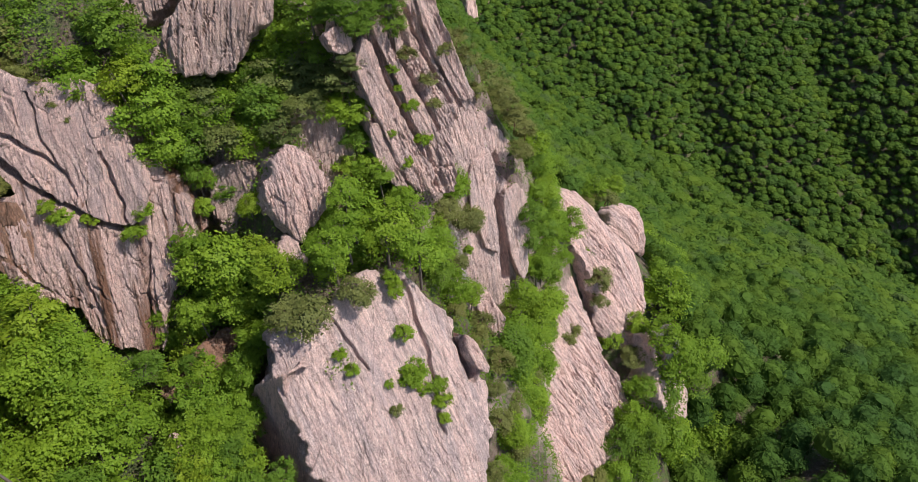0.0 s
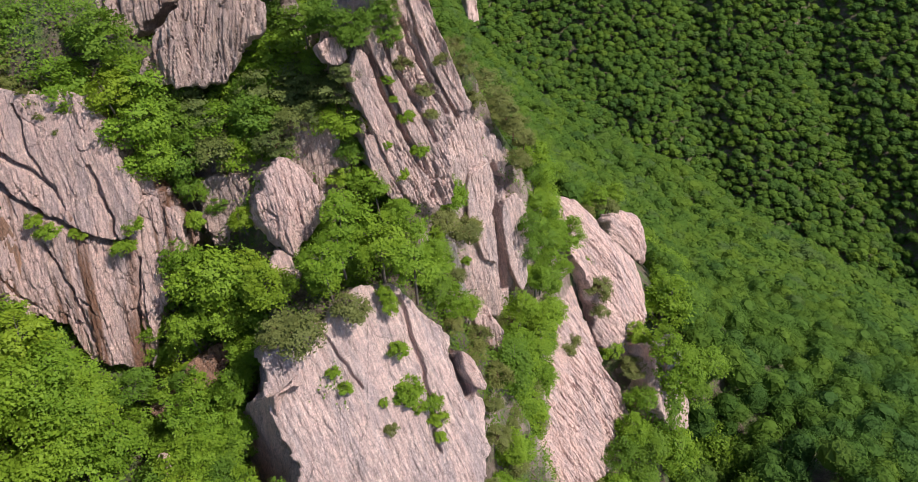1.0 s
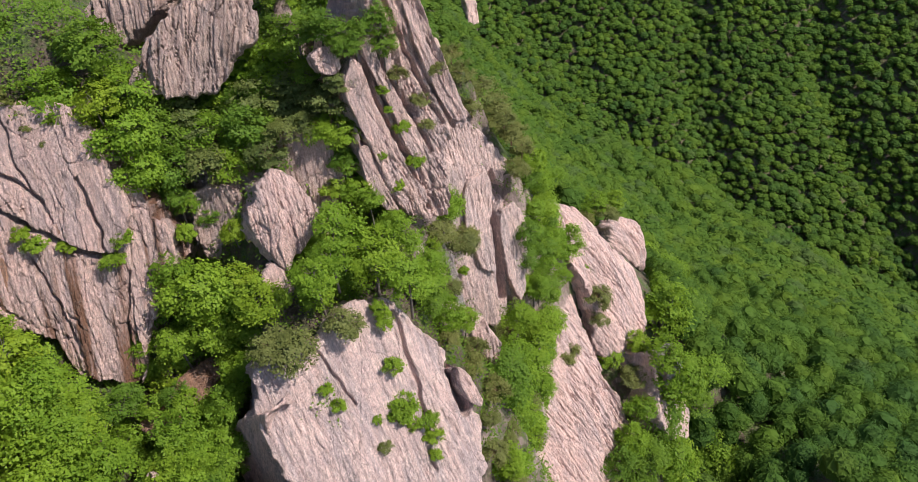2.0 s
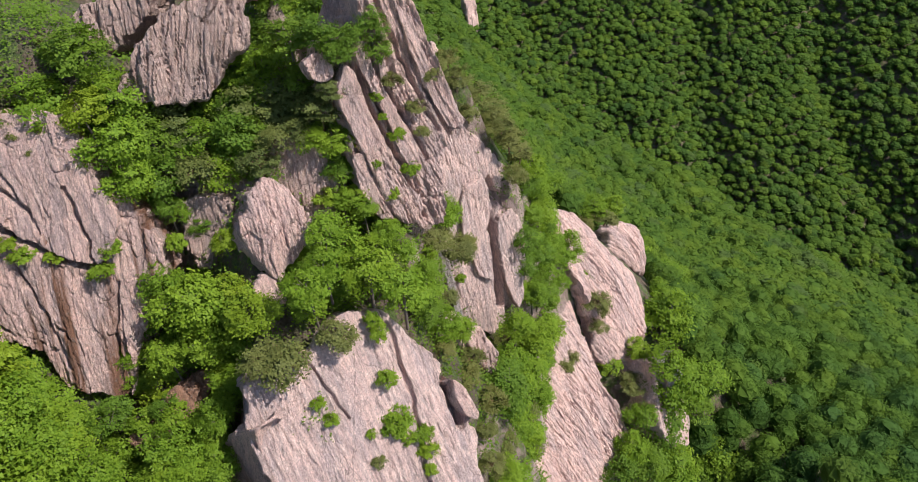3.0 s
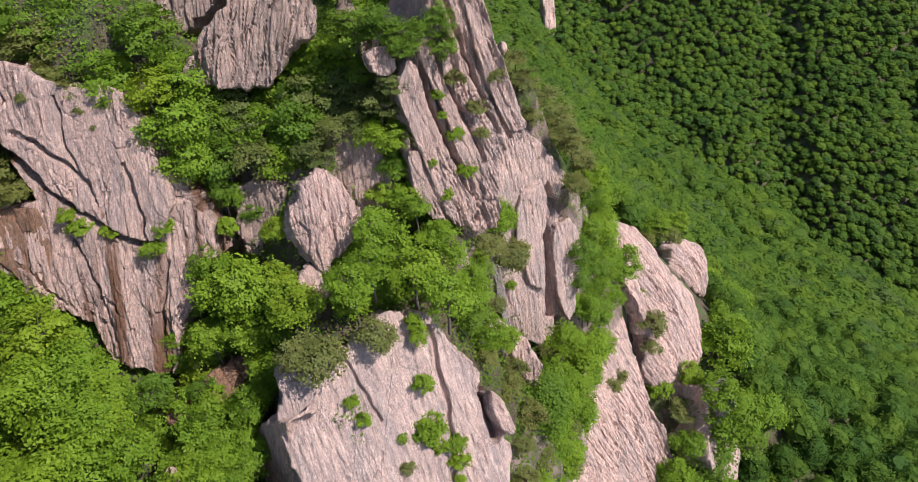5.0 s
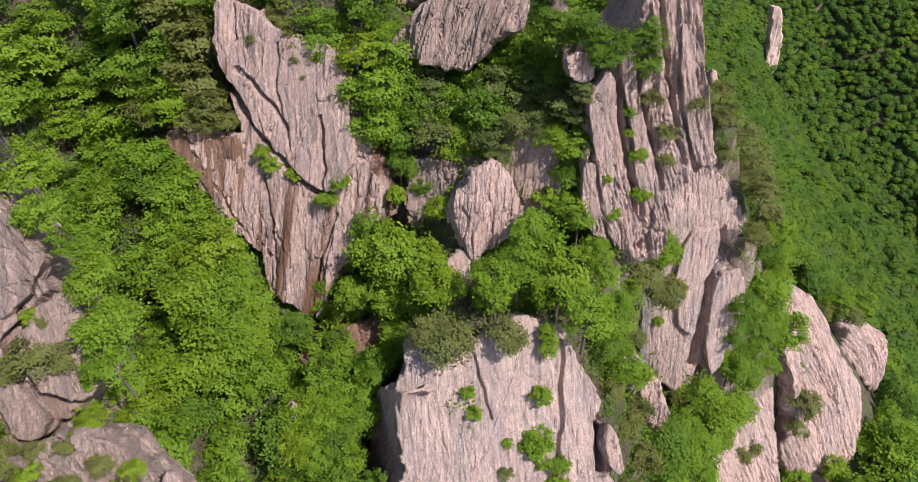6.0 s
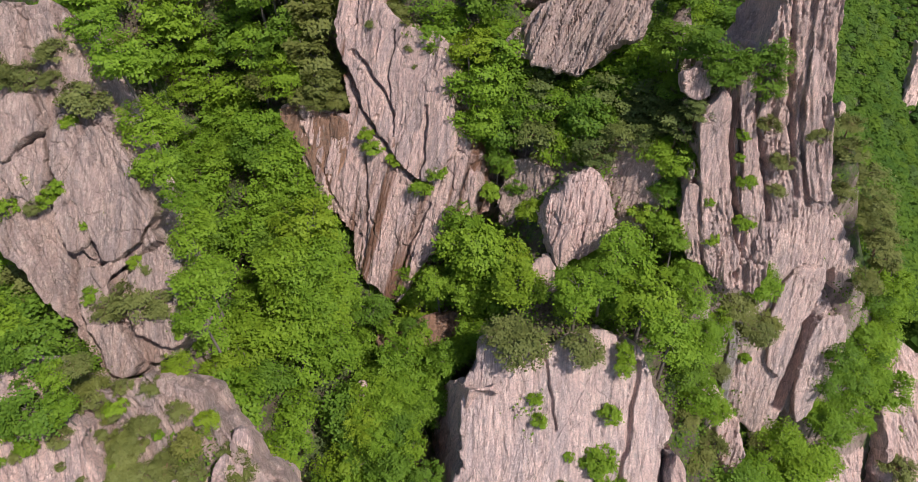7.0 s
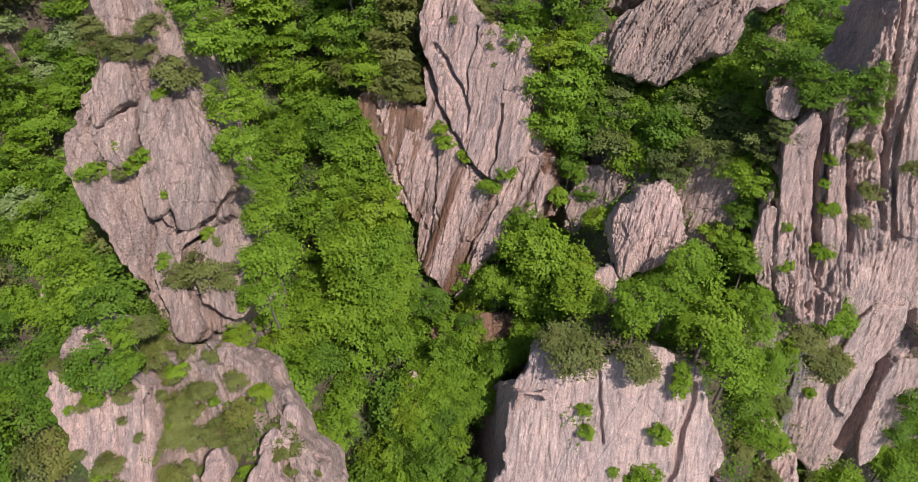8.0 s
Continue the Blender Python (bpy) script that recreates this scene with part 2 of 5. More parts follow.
SLOPE_CREST = [
    (-72, 37, 222), (-74, 18, 192), (-7, 58, 187), (-1, 65, 191), (-17, 88, 205), (-25, 100, 204),
    (-85, 29, 200), (-20, 31, 193), (-23, 28, 191), (-18, 38, 197), (-29, 53, 215), (-30, 52, 206),
    (-25, 52, 201), (-11, 56, 205), (-12, 54, 193), (-15, 64, 207), (-13, 60, 192), (-20, 37, 176),
    (-6, 51, 202), (-13, 47, 200), (8, 71, 194), (7, 69, 174), (5, 77, 195), (-82, 14, 201),
    (9, 60, 175), (10, 63, 164), (-11, 33, 205),
]
SLOPE_EAST = [
    (-5, 35, 193), (-9, 28, 179), (-11, 36, 197), (-4, 63, 221), (-3, 61, 189), (-2, 64, 189),
    (10, 46, 171), (6, 40, 175), (36, 70, 154), (50, 69, 119), (39, 76, 127), (33, 68, 148),
    (-38, 52, 218), (-34, 36, 196), (-31, 64, 216), (-15, 53, 211), (-53, 48, 214), (-55, 46, 206),
    (-20, 53, 201), (-9, 33, 193), (-22, 55, 214), (11, 72, 176), (5, 71, 183), (-57, 3, 187),
    (11, 57, 160), (13, 52, 147), (-35, 29, 195),
]
SLOPE_GULLY = [
    (-28, 12, 199), (-54, 15, 200), (-21, 64, 210), (2, 73, 201), (-14, 51, 203), (12, 79, 183),
    (16, 97, 160), (-101, 23, 206), (-101, 25, 199), (-94, 33, 206), (35, 72, 148), (7, 58, 160),
    (-24, 30, 191), (1, 64, 183), (-64, 5, 196), (-62, 52, 222), (-55, 49, 205), (-53, 55, 215),
    (-10, 55, 191), (-4, 56, 204), (-2, 57, 177), (-4, 58, 183), (-27, 19, 193), (1, 49, 187),
    (44, 72, 124), (39, 73, 123), (-53, 44, 204), (-58, 13, 192),
]
SLOPE_FAR = [
    (-18, 70, 227), (-19, 71, 208), (-20, 69, 208), (-16, 70, 210), (-19, 66, 208), (-52, 27, 220),
    (-47, 29, 201), (-53, 31, 203), (-17, 24, 190), (21, 87, 168), (23, 79, 159), (39, 82, 136),
    (-25, 57, 212), (-23, 86, 207), (-23, 50, 205), (-19, 51, 203), (-18, 82, 207), (3, 33, 179),
    (-8, 61, 218), (-99, 20, 202), (-48, 37, 203), (-17, 57, 210), (-22, 41, 193), (-21, 43, 197),
    (-39, 23, 213), (-38, 25, 196), (-40, 18, 204),
]
SLOPE_TOP = [
    (-43, 26, 199), (-36, 23, 196), (13, 70, 170), (12, 68, 165), (-46, 27, 217), (-50, 24, 215),
    (-34, 31, 195), (-27, 52, 204), (43, 77, 134), (-53, 52, 205), (-57, 51, 215), (-17, 32, 164),
    (-20, 58, 210), (-15, 55, 206), (37, 67, 148), (36, 66, 140), (34, 68, 146), (-12, 29, 174),
    (-30, 47, 205), (-37, 44, 202), (-25, 44, 196), (13, 55, 156), (-37, 12, 203), (-102, 28, 204),
    (-97, 31, 199), (22, 57, 145), (0, 69, 188), (-60, 11, 195),
]
SLOPE_SPUR = [
    (105, 225, 37), (111, 157, 69), (80, 125, 101), (111, 116, 94), (71, 280, 32), (176, 177, 32),
    (136, 221, 35), (197, 202, 8), (121, 271, 17), (78, 312, 17), (26, 353, 30), (-9, 408, 54),
    (33, 280, 56), (62, 129, 101), (93, 82, 117), (63, 78, 123), (85, 61, 127), (65, 59, 133),
]
SLOPE_VALLEY = [
    (145, 514, -108), (233, 446, -133), (327, 358, -148), (43, 600, -92), (10, 697, -60), (118, 688, -56),
    (240, 661, -45), (345, 641, -36), (224, 541, -101), (310, 499, -98), (449, 662, -46), (416, 523, -115),
    (123, 598, -98), (330, 403, -134), (247, 252, -87), (173, 281, -60), (149, 334, -78), (95, 380, -78),
    (32, 423, -65), (-200, 700, 60), (-150, 400, 120), (700, 300, 40),
]
KNOTS = np.array(SLOPE_FOOT + SLOPE_WEST + SLOPE_LEDGE + SLOPE_CREST + SLOPE_EAST + SLOPE_GULLY + SLOPE_FAR + SLOPE_TOP + SLOPE_SPUR + SLOPE_VALLEY, float)


# stream beds on the far slope: way in plan, depth, half width, and how steeply the ground climbs east of it
BEDS = [
    ([(352, 300), (350, 349), (346, 420), (330, 473), (327, 545), (338, 584), (341, 619), (352, 760)], 9.0, 16.0, 0.66),
    ([(232, 720), (229, 640), (228, 602), (214, 557), (222, 498), (229, 435)], 11.0, 18.0, 0.0),
    ([(40, 720), (63, 650), (85, 616), (119, 559), (150, 500)], 8.0, 16.0, 0.0),
    ([(280, 720), (285, 620), (282, 540), (290, 460)], 3.0, 18.0, 0.0),
]


def stream_beds(p):
    """How far the ground lies above or below the smooth slope along the stream beds."""
    z = np.zeros(len(p))
    for way, deep, wide, climb in BEDS:
        way = np.array(way, float)
        best, side = np.full(len(p), 1e9), np.zeros(len(p))
        for a, b in zip(way[:-1], way[1:]):
            d = b - a
            k = np.clip(((p - a) @ d) / (d @ d), 0, 1)
            q = p - (a + k[:, None] * d)
            r = np.hypot(q[:, 0], q[:, 1])
            m = r < best
            best[m], side[m] = r[m], np.sign(q[m, 0])
        z = z - deep * np.exp(-(best / wide) ** 2) + climb * np.where(side > 0, np.minimum(best, 130), 0)
    return z


def bend(r2):
    return np.where(r2 > 0, 0.5 * r2 * np.log(np.maximum(r2, 1e-9)), 0.0)


def spline_weights(soft=3.0):
    n = len(KNOTS)
    xy = KNOTS[:, :2] / 100
    k = bend(((xy[:, None] - xy[None]) ** 2).sum(2)) + np.eye(n) * soft / 1e4
    q = np.hstack([np.ones((n, 1)), xy])
    a = np.block([[k, q], [q.T, np.zeros((3, 3))]])
    return np.linalg.solve(a, np.concatenate([KNOTS[:, 2], np.zeros(3)]))


WEIGHTS = spline_weights()


def height(x, y):
    """Height of the ground at arrays x, y."""
    x, y = np.asarray(x, float), np.asarray(y, float)
    p = np.stack([x.ravel(), y.ravel()], 1)
    near = np.clip(p, (-230, -120), (620, 760))
    xy, kn = near / 100, KNOTS[:, :2] / 100
    z = bend(((xy[:, None] - kn[None]) ** 2).sum(2)) @ WEIGHTS[:-3] + WEIGHTS[-3] + xy @ WEIGHTS[-2:]
    z = z + stream_beds(near)
    far = np.linalg.norm(p - near, axis=1)
    w = np.exp(-far / 500)
    z = z * w + (1 - w) * 60
    q = np.column_stack([p, np.zeros(len(p))])
    size = np.clip(np.linalg.norm(p, axis=1) / 60, 0.5, 4)
    z = z + 0.5 * size * fractal(q / 9.0, 3, 5) + 1.2 * np.clip(size - 2, 0, 2) * fractal(q / 45.0, 2, 9)
    return z.reshape(x.shape)


def build_ground():
    def line(lo, a, b, hi, fine, wide):
        left = a - np.geomspace(wide, a - lo, 40)[::-1]
        right = b + np.geomspace(wide, hi - b, 40)
        mid = np.arange(a, b + fine / 2, fine)
        return np.concatenate([left, mid, right])
    xs, ys = line(-3500, -110, 90, 4000, 1.25, 4), line(-3500, -10, 140, 4500, 1.25, 4)
    xs = np.sort(np.concatenate([xs, np.arange(94, 620, 9)]))
    ys = np.sort(np.concatenate([ys, np.arange(144, 760, 9)]))
    gx, gy = np.meshgrid(xs, ys)
    z = height(gx, gy)
    idx = np.arange(gx.size).reshape(gx.shape)
    f = np.stack([idx[:-1, :-1], idx[:-1, 1:], idx[1:, 1:], idx[1:, :-1]], -1).reshape(-1, 4)
    v = np.stack([gx, gy, z], -1).reshape(-1, 3)
    tagged(new("ground", mesh_from("ground", v, f, FLOOR, True)), "steep forested mountainside of soil, litter and moss", "ground", kind="structure")


build_ground()


# ---- granite ----
def soften(line):
    """Rounds the corners of a closed outline."""
    for cut in (0.16, 0.25):
        nxt = np.roll(line, -1, 0)
        line = np.stack([line * (1 - cut) + nxt * cut, line * cut + nxt * (1 - cut)], 1).reshape(-1, 2)
    return line


def to_segments(p, a, b):
    """Distance of points p to the segments a-b, and the nearest point."""
    best, near = np.full(len(p), 1e9), np.zeros_like(p)
    for s, e in zip(a, b):
        d = e - s
        k = np.clip(((p - s) @ d) / max(d @ d, 1e-9), 0, 1)
        q = s + k[:, None] * d
        r = np.linalg.norm(p - q, axis=1)
        m = r < best
        best[m], near[m] = r[m], q[m]
    return best, near


def inside(p, line):
    x, y = p[:, 0], p[:, 1]
    c = np.zeros(len(p), bool)
    for (x0, y0), (x1, y1) in zip(line, np.roll(line, -1, 0)):
        if y0 != y1:
            c ^= ((y0 > y) != (y1 > y)) & (x < (x1 - x0) * (y - y0) / (y1 - y0) + x0)
    return c


def cells(x, y, seed):
    """Jointing: for each point the gap to the nearest joint, three random numbers of its block, and its place in the block."""
    cx, cy = np.floor(x).astype(np.int64), np.floor(y).astype(np.int64)
    f1, f2 = np.full(len(x), 9.0), np.full(len(x), 9.0)
    who = [np.zeros(len(x), np.int64), np.zeros(len(x), np.int64)]
    ox, oy = np.zeros(len(x)), np.zeros(len(x))
    for i in (-1, 0, 1):
        for j in (-1, 0, 1):
            a, b = cx + i, cy + j
            dx = x - (a + 0.5 + 0.42 * hashed(a, b, 0 * a, seed))
            dy = y - (b + 0.5 + 0.42 * hashed(a, b, 0 * a + 1, seed))
            d = np.maximum(np.abs(dx), np.abs(dy)) * 0.6 + np.hypot(dx, dy) * 0.4
            m = d < f1
            f2 = np.where(m, f1, np.minimum(f2, d))
            f1 = np.where(m, d, f1)
            for w, v in zip(who, (a, b)):
                w[m] = v[m]
            ox[m], oy[m] = dx[m], dy[m]
    rnd = [hashed(who[0], who[1], 0 * who[0] + 7 + k, seed) for k in range(3)]
    return f2 - f1, rnd, ox, oy


ROCKS = []


def rock(name, label, category, place, facing, outline, thick=6.0, lay=0.0, round=1.0, step=0.11, stain=0.0, relief=1.0, flute=0.16,
         blocks=1.0, swell=0.0, cracks=(), material=None, parent=None, scale=1.0):
    """A body of granite: an outline on its face, worn edges, sides running back into the hill, joint blocks and
    flutes that follow the lay (degrees from straight down the face), and named cracks ((width, depth), line)."""
    seed = len(ROCKS) * 7 + 3
    n = Vector(facing).normalized()
    up = (Vector((0, 0, 1)) - n * n.z).normalized()
    right = up.cross(n)
    line = soften(np.array(outline, float))
    closed = np.concatenate([line, line[:1]])
    lengths = np.linalg.norm(np.diff(closed, axis=0), axis=1)
    cuts = [s + (e - s) * k / m for s, e, l in zip(closed[:-1], closed[1:], lengths) for m in [max(1, int(l / (step * 2)))] for k in range(m)]
    line = np.array(cuts)
    q = np.column_stack([line / scale, np.full(len(line), seed * 1.7)])
    away = line - line.mean(0)
    away /= np.linalg.norm(away, axis=1)[:, None] + 1e-6
    ragged = 0.34 * fractal(q / 2.2, 4, seed, 0.6) + 0.30 * np.round(1.5 * fractal(q / 1.3, 2, seed + 3))
    line = line + away * (ragged * scale * min(1.0, thick / 5))[:, None]
    band = max(1.9, step * 8)
    lo, hi = line.min(0) - band, line.max(0) + band
    us, vs = np.arange(lo[0], hi[0], step), np.arange(lo[1], hi[1], step)
    gu, gv = np.meshgrid(us, vs)
    p = np.stack([gu.ravel(), gv.ravel()], 1)
    d, near = to_segments(p, line, np.roll(line, -1, 0))
    d = np.where(inside(p, line), d, -d)
    keep = d > -band
    a = radians(lay)
    across = p @ np.array([math.cos(a), math.sin(a)]) / scale
    along = p @ np.array([math.sin(a), -math.cos(a)]) / scale
    round = round * 0.38
    k = np.clip(d / round, 0, 1)
    h = -round * (1 - np.sqrt(np.maximum(0, 1 - (1 - k) ** 2)))
    zero = np.full(len(p), seed * 3.1)
    half = np.maximum((line.max(0) - line.min(0)) / 2, 0.5)
    off = (p - (line.max(0) + line.min(0)) / 2) / half
    h = h - swell * np.clip((off ** 2).sum(1), 0, 1.6)
    big = fractal(np.column_stack([across / 7, along / 11, zero]), 2, seed)
    warp = fractal(np.column_stack([across / 4.5, along / 7.5, zero]), 2, seed + 9)
    jag = 0.035 * fractal(np.column_stack([across / 0.4, along / 0.5, zero]), 2, seed + 12)
    a1, l1 = across + 0.40 * warp + jag, along + 0.8 * warp + 3 * jag
    skew = l1 + 0.9 * a1
    gap1, (r1, r2, r3), ox, oy = cells(a1 / 3.1, skew / 9.5, seed)
    gap2, (s1, s2, s3), px, py = cells(a1 / 1.05, skew / 4.6, seed + 1)
    gap3, (t1, t2, t3), qx, qy = cells(a1 / 0.62, (l1 - 0.5 * a1) / 2.8, seed + 2)
    here = np.clip(1.2 * lumps(np.column_stack([across / 5, along / 6, zero + 7]), seed + 26) + 0.5, 0, 1)
    broken = np.clip(1.3 * lumps(np.column_stack([across / 3.5, along / 4.5, zero + 13]), seed + 27) + 0.6, 0.12, 1)
    wide = max(1.0, step / 0.12)
    slabs = 0.40 * r1 + 0.70 * r2 * ox + 0.40 * r3 * oy - 0.45 * here * np.clip(1 - gap1 / (0.055 * wide), 0, 1)
    chips = 0.17 * s1 + 0.46 * s2 * px + 0.20 * s3 * py - 0.34 * (0.25 + 0.75 * here) * np.clip(1 - gap2 / (0.09 * wide), 0, 1)
    spall = 0.08 * t1 + 0.24 * t2 * qx + 0.10 * t3 * qy - 0.12 * np.clip(1 - gap3 / (0.14 * wide), 0, 1)
    tilted = cells((across * 0.8 + along * 0.6) / 3.6 + 0.12 * warp, (along * 0.8 - across * 0.6) / 2.2 + 0.12 * warp, seed + 4)[0]
    slant = np.clip(1 - tilted / 0.05, 0, 1) * np.clip(2.2 * lumps(np.column_stack([across / 3, along / 4, zero + 11]), seed + 29), 0, 1)
    rib1 = np.abs(fractal(np.column_stack([a1 / 1.25, along / 11, zero + 5]), 4, seed + 23, 0.6))
    rib2 = np.abs(fractal(np.column_stack([a1 / 0.55, along / 5.5, zero + 8]), 3, seed + 24, 0.6))
    ribs = (0.4 + 0.6 * here) * (0.6 * np.minimum(rib1, 0.55) + 0.5 * np.minimum(rib2, 0.45) - 0.35 * np.clip(1 - rib1 / (0.06 * wide), 0, 1)) - 0.3
    fine = fractal(np.column_stack([across / 0.35, along / 0.9, zero]), 3, seed + 60, 0.65)
    h = h + scale * min(1.0, thick / 5 / scale) * (
        (0.3 + 0.4 * relief * blocks) * big + relief * broken * (blocks * slabs + (0.22 + 0.78 * blocks) * chips)
        + relief * (0.45 + 0.55 * broken) * (0.35 + 0.65 * blocks) * spall
        + flute * ribs - 0.26 * relief * min(1.0, blocks) * slant + 0.06 * fine)
    for (w, depth), pts in cracks:
        pts = np.array(pts, float)
        wob = p + 0.25 * np.stack([lumps(np.column_stack([p * 0.9, zero]), seed), lumps(np.column_stack([p * 0.9, zero + 9]), seed)], 1)
        dc, _ = to_segments(wob, pts[:-1], pts[1:])
        h = h - depth * np.clip(1.3 - dc / (0.62 * w + 0.04), 0, 1)
    out = d < 0
    side = np.clip(-d / band, 0, 1)
    h = np.where(out, -round + (h + round) * (1 - side) - side * thick, h)
    uv = np.where(out[:, None], near, p)
    push = near - p
    push /= np.linalg.norm(push, axis=1)[:, None] + 1e-6
    rough = scale * min(1.0, thick / 5) * (0.3 * np.round(1.6 * fractal(np.column_stack([uv / 2.3, h / 3.0]) / scale, 2, seed + 80)) + 0.14 * fractal(np.column_stack([uv / 0.6, h / 0.9]) / scale, 3, seed + 83)) * np.minimum(1, side * 6)
    uv = uv - np.where(out[:, None], push * (rough - side * 0.4 * scale)[:, None], 0)
    v = np.column_stack([uv, h])
    idx = np.arange(gu.size).reshape(gu.shape)
    f = np.stack([idx[:-1, :-1], idx[:-1, 1:], idx[1:, 1:], idx[1:, :-1]], -1).reshape(-1, 4)
    f = f[keep[f].all(1)]
    used = np.unique(f)
    number = np.zeros(len(v), np.int64)
    number[used] = np.arange(len(used))
    me = mesh_from(name, v[used], number[f], material or (RUSTY if stain else PINK), False)
    ob = new(name, me)
    ob.matrix_basis = Matrix.Translation(place) @ Matrix((right, up, n)).transposed().to_4x4()
    if parent:
        ob.parent = parent
        ob.matrix_parent_inverse = parent.matrix_basis.inverted()
        tagged(ob, label)
    else:
        tagged(ob, label, category)
    ROCKS.append(ob)
    return ob


cliff = rock("cliff_wall", "steep pink granite wall with rusty water stains", "cliff",
     (-35.89, 44.05, 208.43), (0.14, -0.83, 0.53), [(-6.4, 13.7), (-5.4, 14.1), (-2.7, 13.7), (-0.1, 11.6), (5.9, 11.7), (7.2, 6.9), (9.1, 2.5), (10.7, 2.1), (11.4, -3.7), (9.8, -4.3), (8.9, -7.1), (7.7, -10.6), (7.2, -14.1), (5.1, -14.0), (1.1, -12.6), (0.3, -9.1), (-2.2, -7.4), (-5.0, -5.8), (-7.2, -2.7), (-11.4, 0.9), (-8.1, 1.8), (-2.6, 2.0), (-4.3, 5.7), (-6.4, 9.8)],
     thick=8, lay=4, stain=0.9, round=0.5, flute=0.4, relief=1.1,
     cracks=[((0.5, 1.3), [(-5.4, 7.4), (-2.5, 4.1), (0.2, 1.7), (2.1, -0.1), (4.6, -1.2), (6.5, -2.4)]), ((0.3, 0.7), [(5.1, 4.2), (5.7, 1.1), (6.1, -1.7)]), ((0.35, 0.7), [(-3.5, 7.0), (-0.3, 5.5), (1.3, 3.1)]), ((0.25, 0.6), [(-10.5, 0.2), (-7.7, -1.7), (-4.4, -3.5), (-2.2, -6.6)]), ((0.25, 0.6), [(-0.4, -1.0), (1.2, -5.2), (2.0, -10.6)]), ((0.25, 0.6), [(7.3, -3.5), (6.2, -7.4), (6.0, -12.5)])])
rock("slab", "tilted upper slab crossed by dark diagonal cracks", "cliff",
     (-34.85, 47.09, 213.77), (0.14, -0.83, 0.53), [(-7.5, 7.5), (-6.6, 7.9), (-4.1, 7.5), (-1.5, 5.5), (4.4, 5.4), (5.7, 0.9), (7.5, -3.4), (6.5, -5.6), (5.2, -7.9), (2.7, -6.9), (0.8, -5.7), (-1.6, -4.0), (-4.0, -1.3), (-6.9, 1.9), (-7.4, 3.8)],
     thick=2, lay=4, round=0.25, flute=0.45, relief=1.5, parent=cliff,
     cracks=[((0.3, 0.8), [(-5.2, 1.8), (-2.1, 0.0), (0.3, -2.6)]), ((0.25, 0.7), [(3.5, -0.8), (4.2, -4.8), (4.6, -7.4)]), ((0.2, 0.5), [(-1.4, 4.7), (-1.0, 0.3), (1.1, -5.1)])])
rock("perched_boulder", "tall pointed pink granite boulder on the ledge", "boulder",
     (-14.11, 47.29, 208.61), (0.45, -0.65, 0.6), [(0.3, 4.9), (1.2, 4.1), (2.0, 2.7), (2.4, 0.6), (2.4, -0.9), (1.5, -2.0), (0.2, -2.3), (-0.9, -3.1), (-2.0, -4.6), (-2.9, -3.9), (-3.2, -2.0), (-3.3, 0.6), (-2.8, 2.4), (-1.3, 3.4), (-0.4, 4.3)],
     thick=6, lay=-8, round=0.5, blocks=0.5, swell=0.9, flute=0.5, relief=1.0, step=0.09)
rock("small_boulder", "small rounded grey granite boulder", "boulder",
     (-15.59, 43.49, 204.16), (0.45, -0.65, 0.6), [(0.2, 1.6), (1.2, 0.9), (1.2, -1.2), (0.0, -1.6), (-1.2, -1.1), (-1.2, 1.0)],
     thick=3, lay=0, round=0.5, blocks=1.0)
buttress = rock("granite_buttress", "huge smooth pale pink granite buttress", "cliff",
     (-4.45, 31.6, 195.52), (0.35, -0.6, 0.72), [(-7.7, 11.2), (-5.5, 11.5), (-3.9, 12.1), (-0.4, 13.2), (2.3, 13.4), (4.1, 12.6), (6.1, 9.2), (7.6, 4.9), (8.1, 0.4), (7.6, -3.6), (5.4, -8.0), (2.7, -12.5), (-6.6, -12.9), (-8.6, -9.5), (-9.2, -3.5), (-9.5, 1.6), (-9.5, 5.2), (-9.4, 7.8), (-8.8, 9.6)],
     thick=12, lay=4, round=0.8, blocks=0.10, flute=0.22, swell=0.6, relief=0.75, step=0.1, material=PALE,
     cracks=[((0.8, 2.2), [(7.4, 4.6), (7.1, 2.5), (7.1, 0.7)]), ((0.3, 0.6), [(4.1, 11.3), (4.0, 6.8), (3.4, 2.4), (2.4, -2.9)]), ((0.25, 0.5), [(-3.4, 11.6), (-2.6, 8.2), (-1.9, 5.4)])])
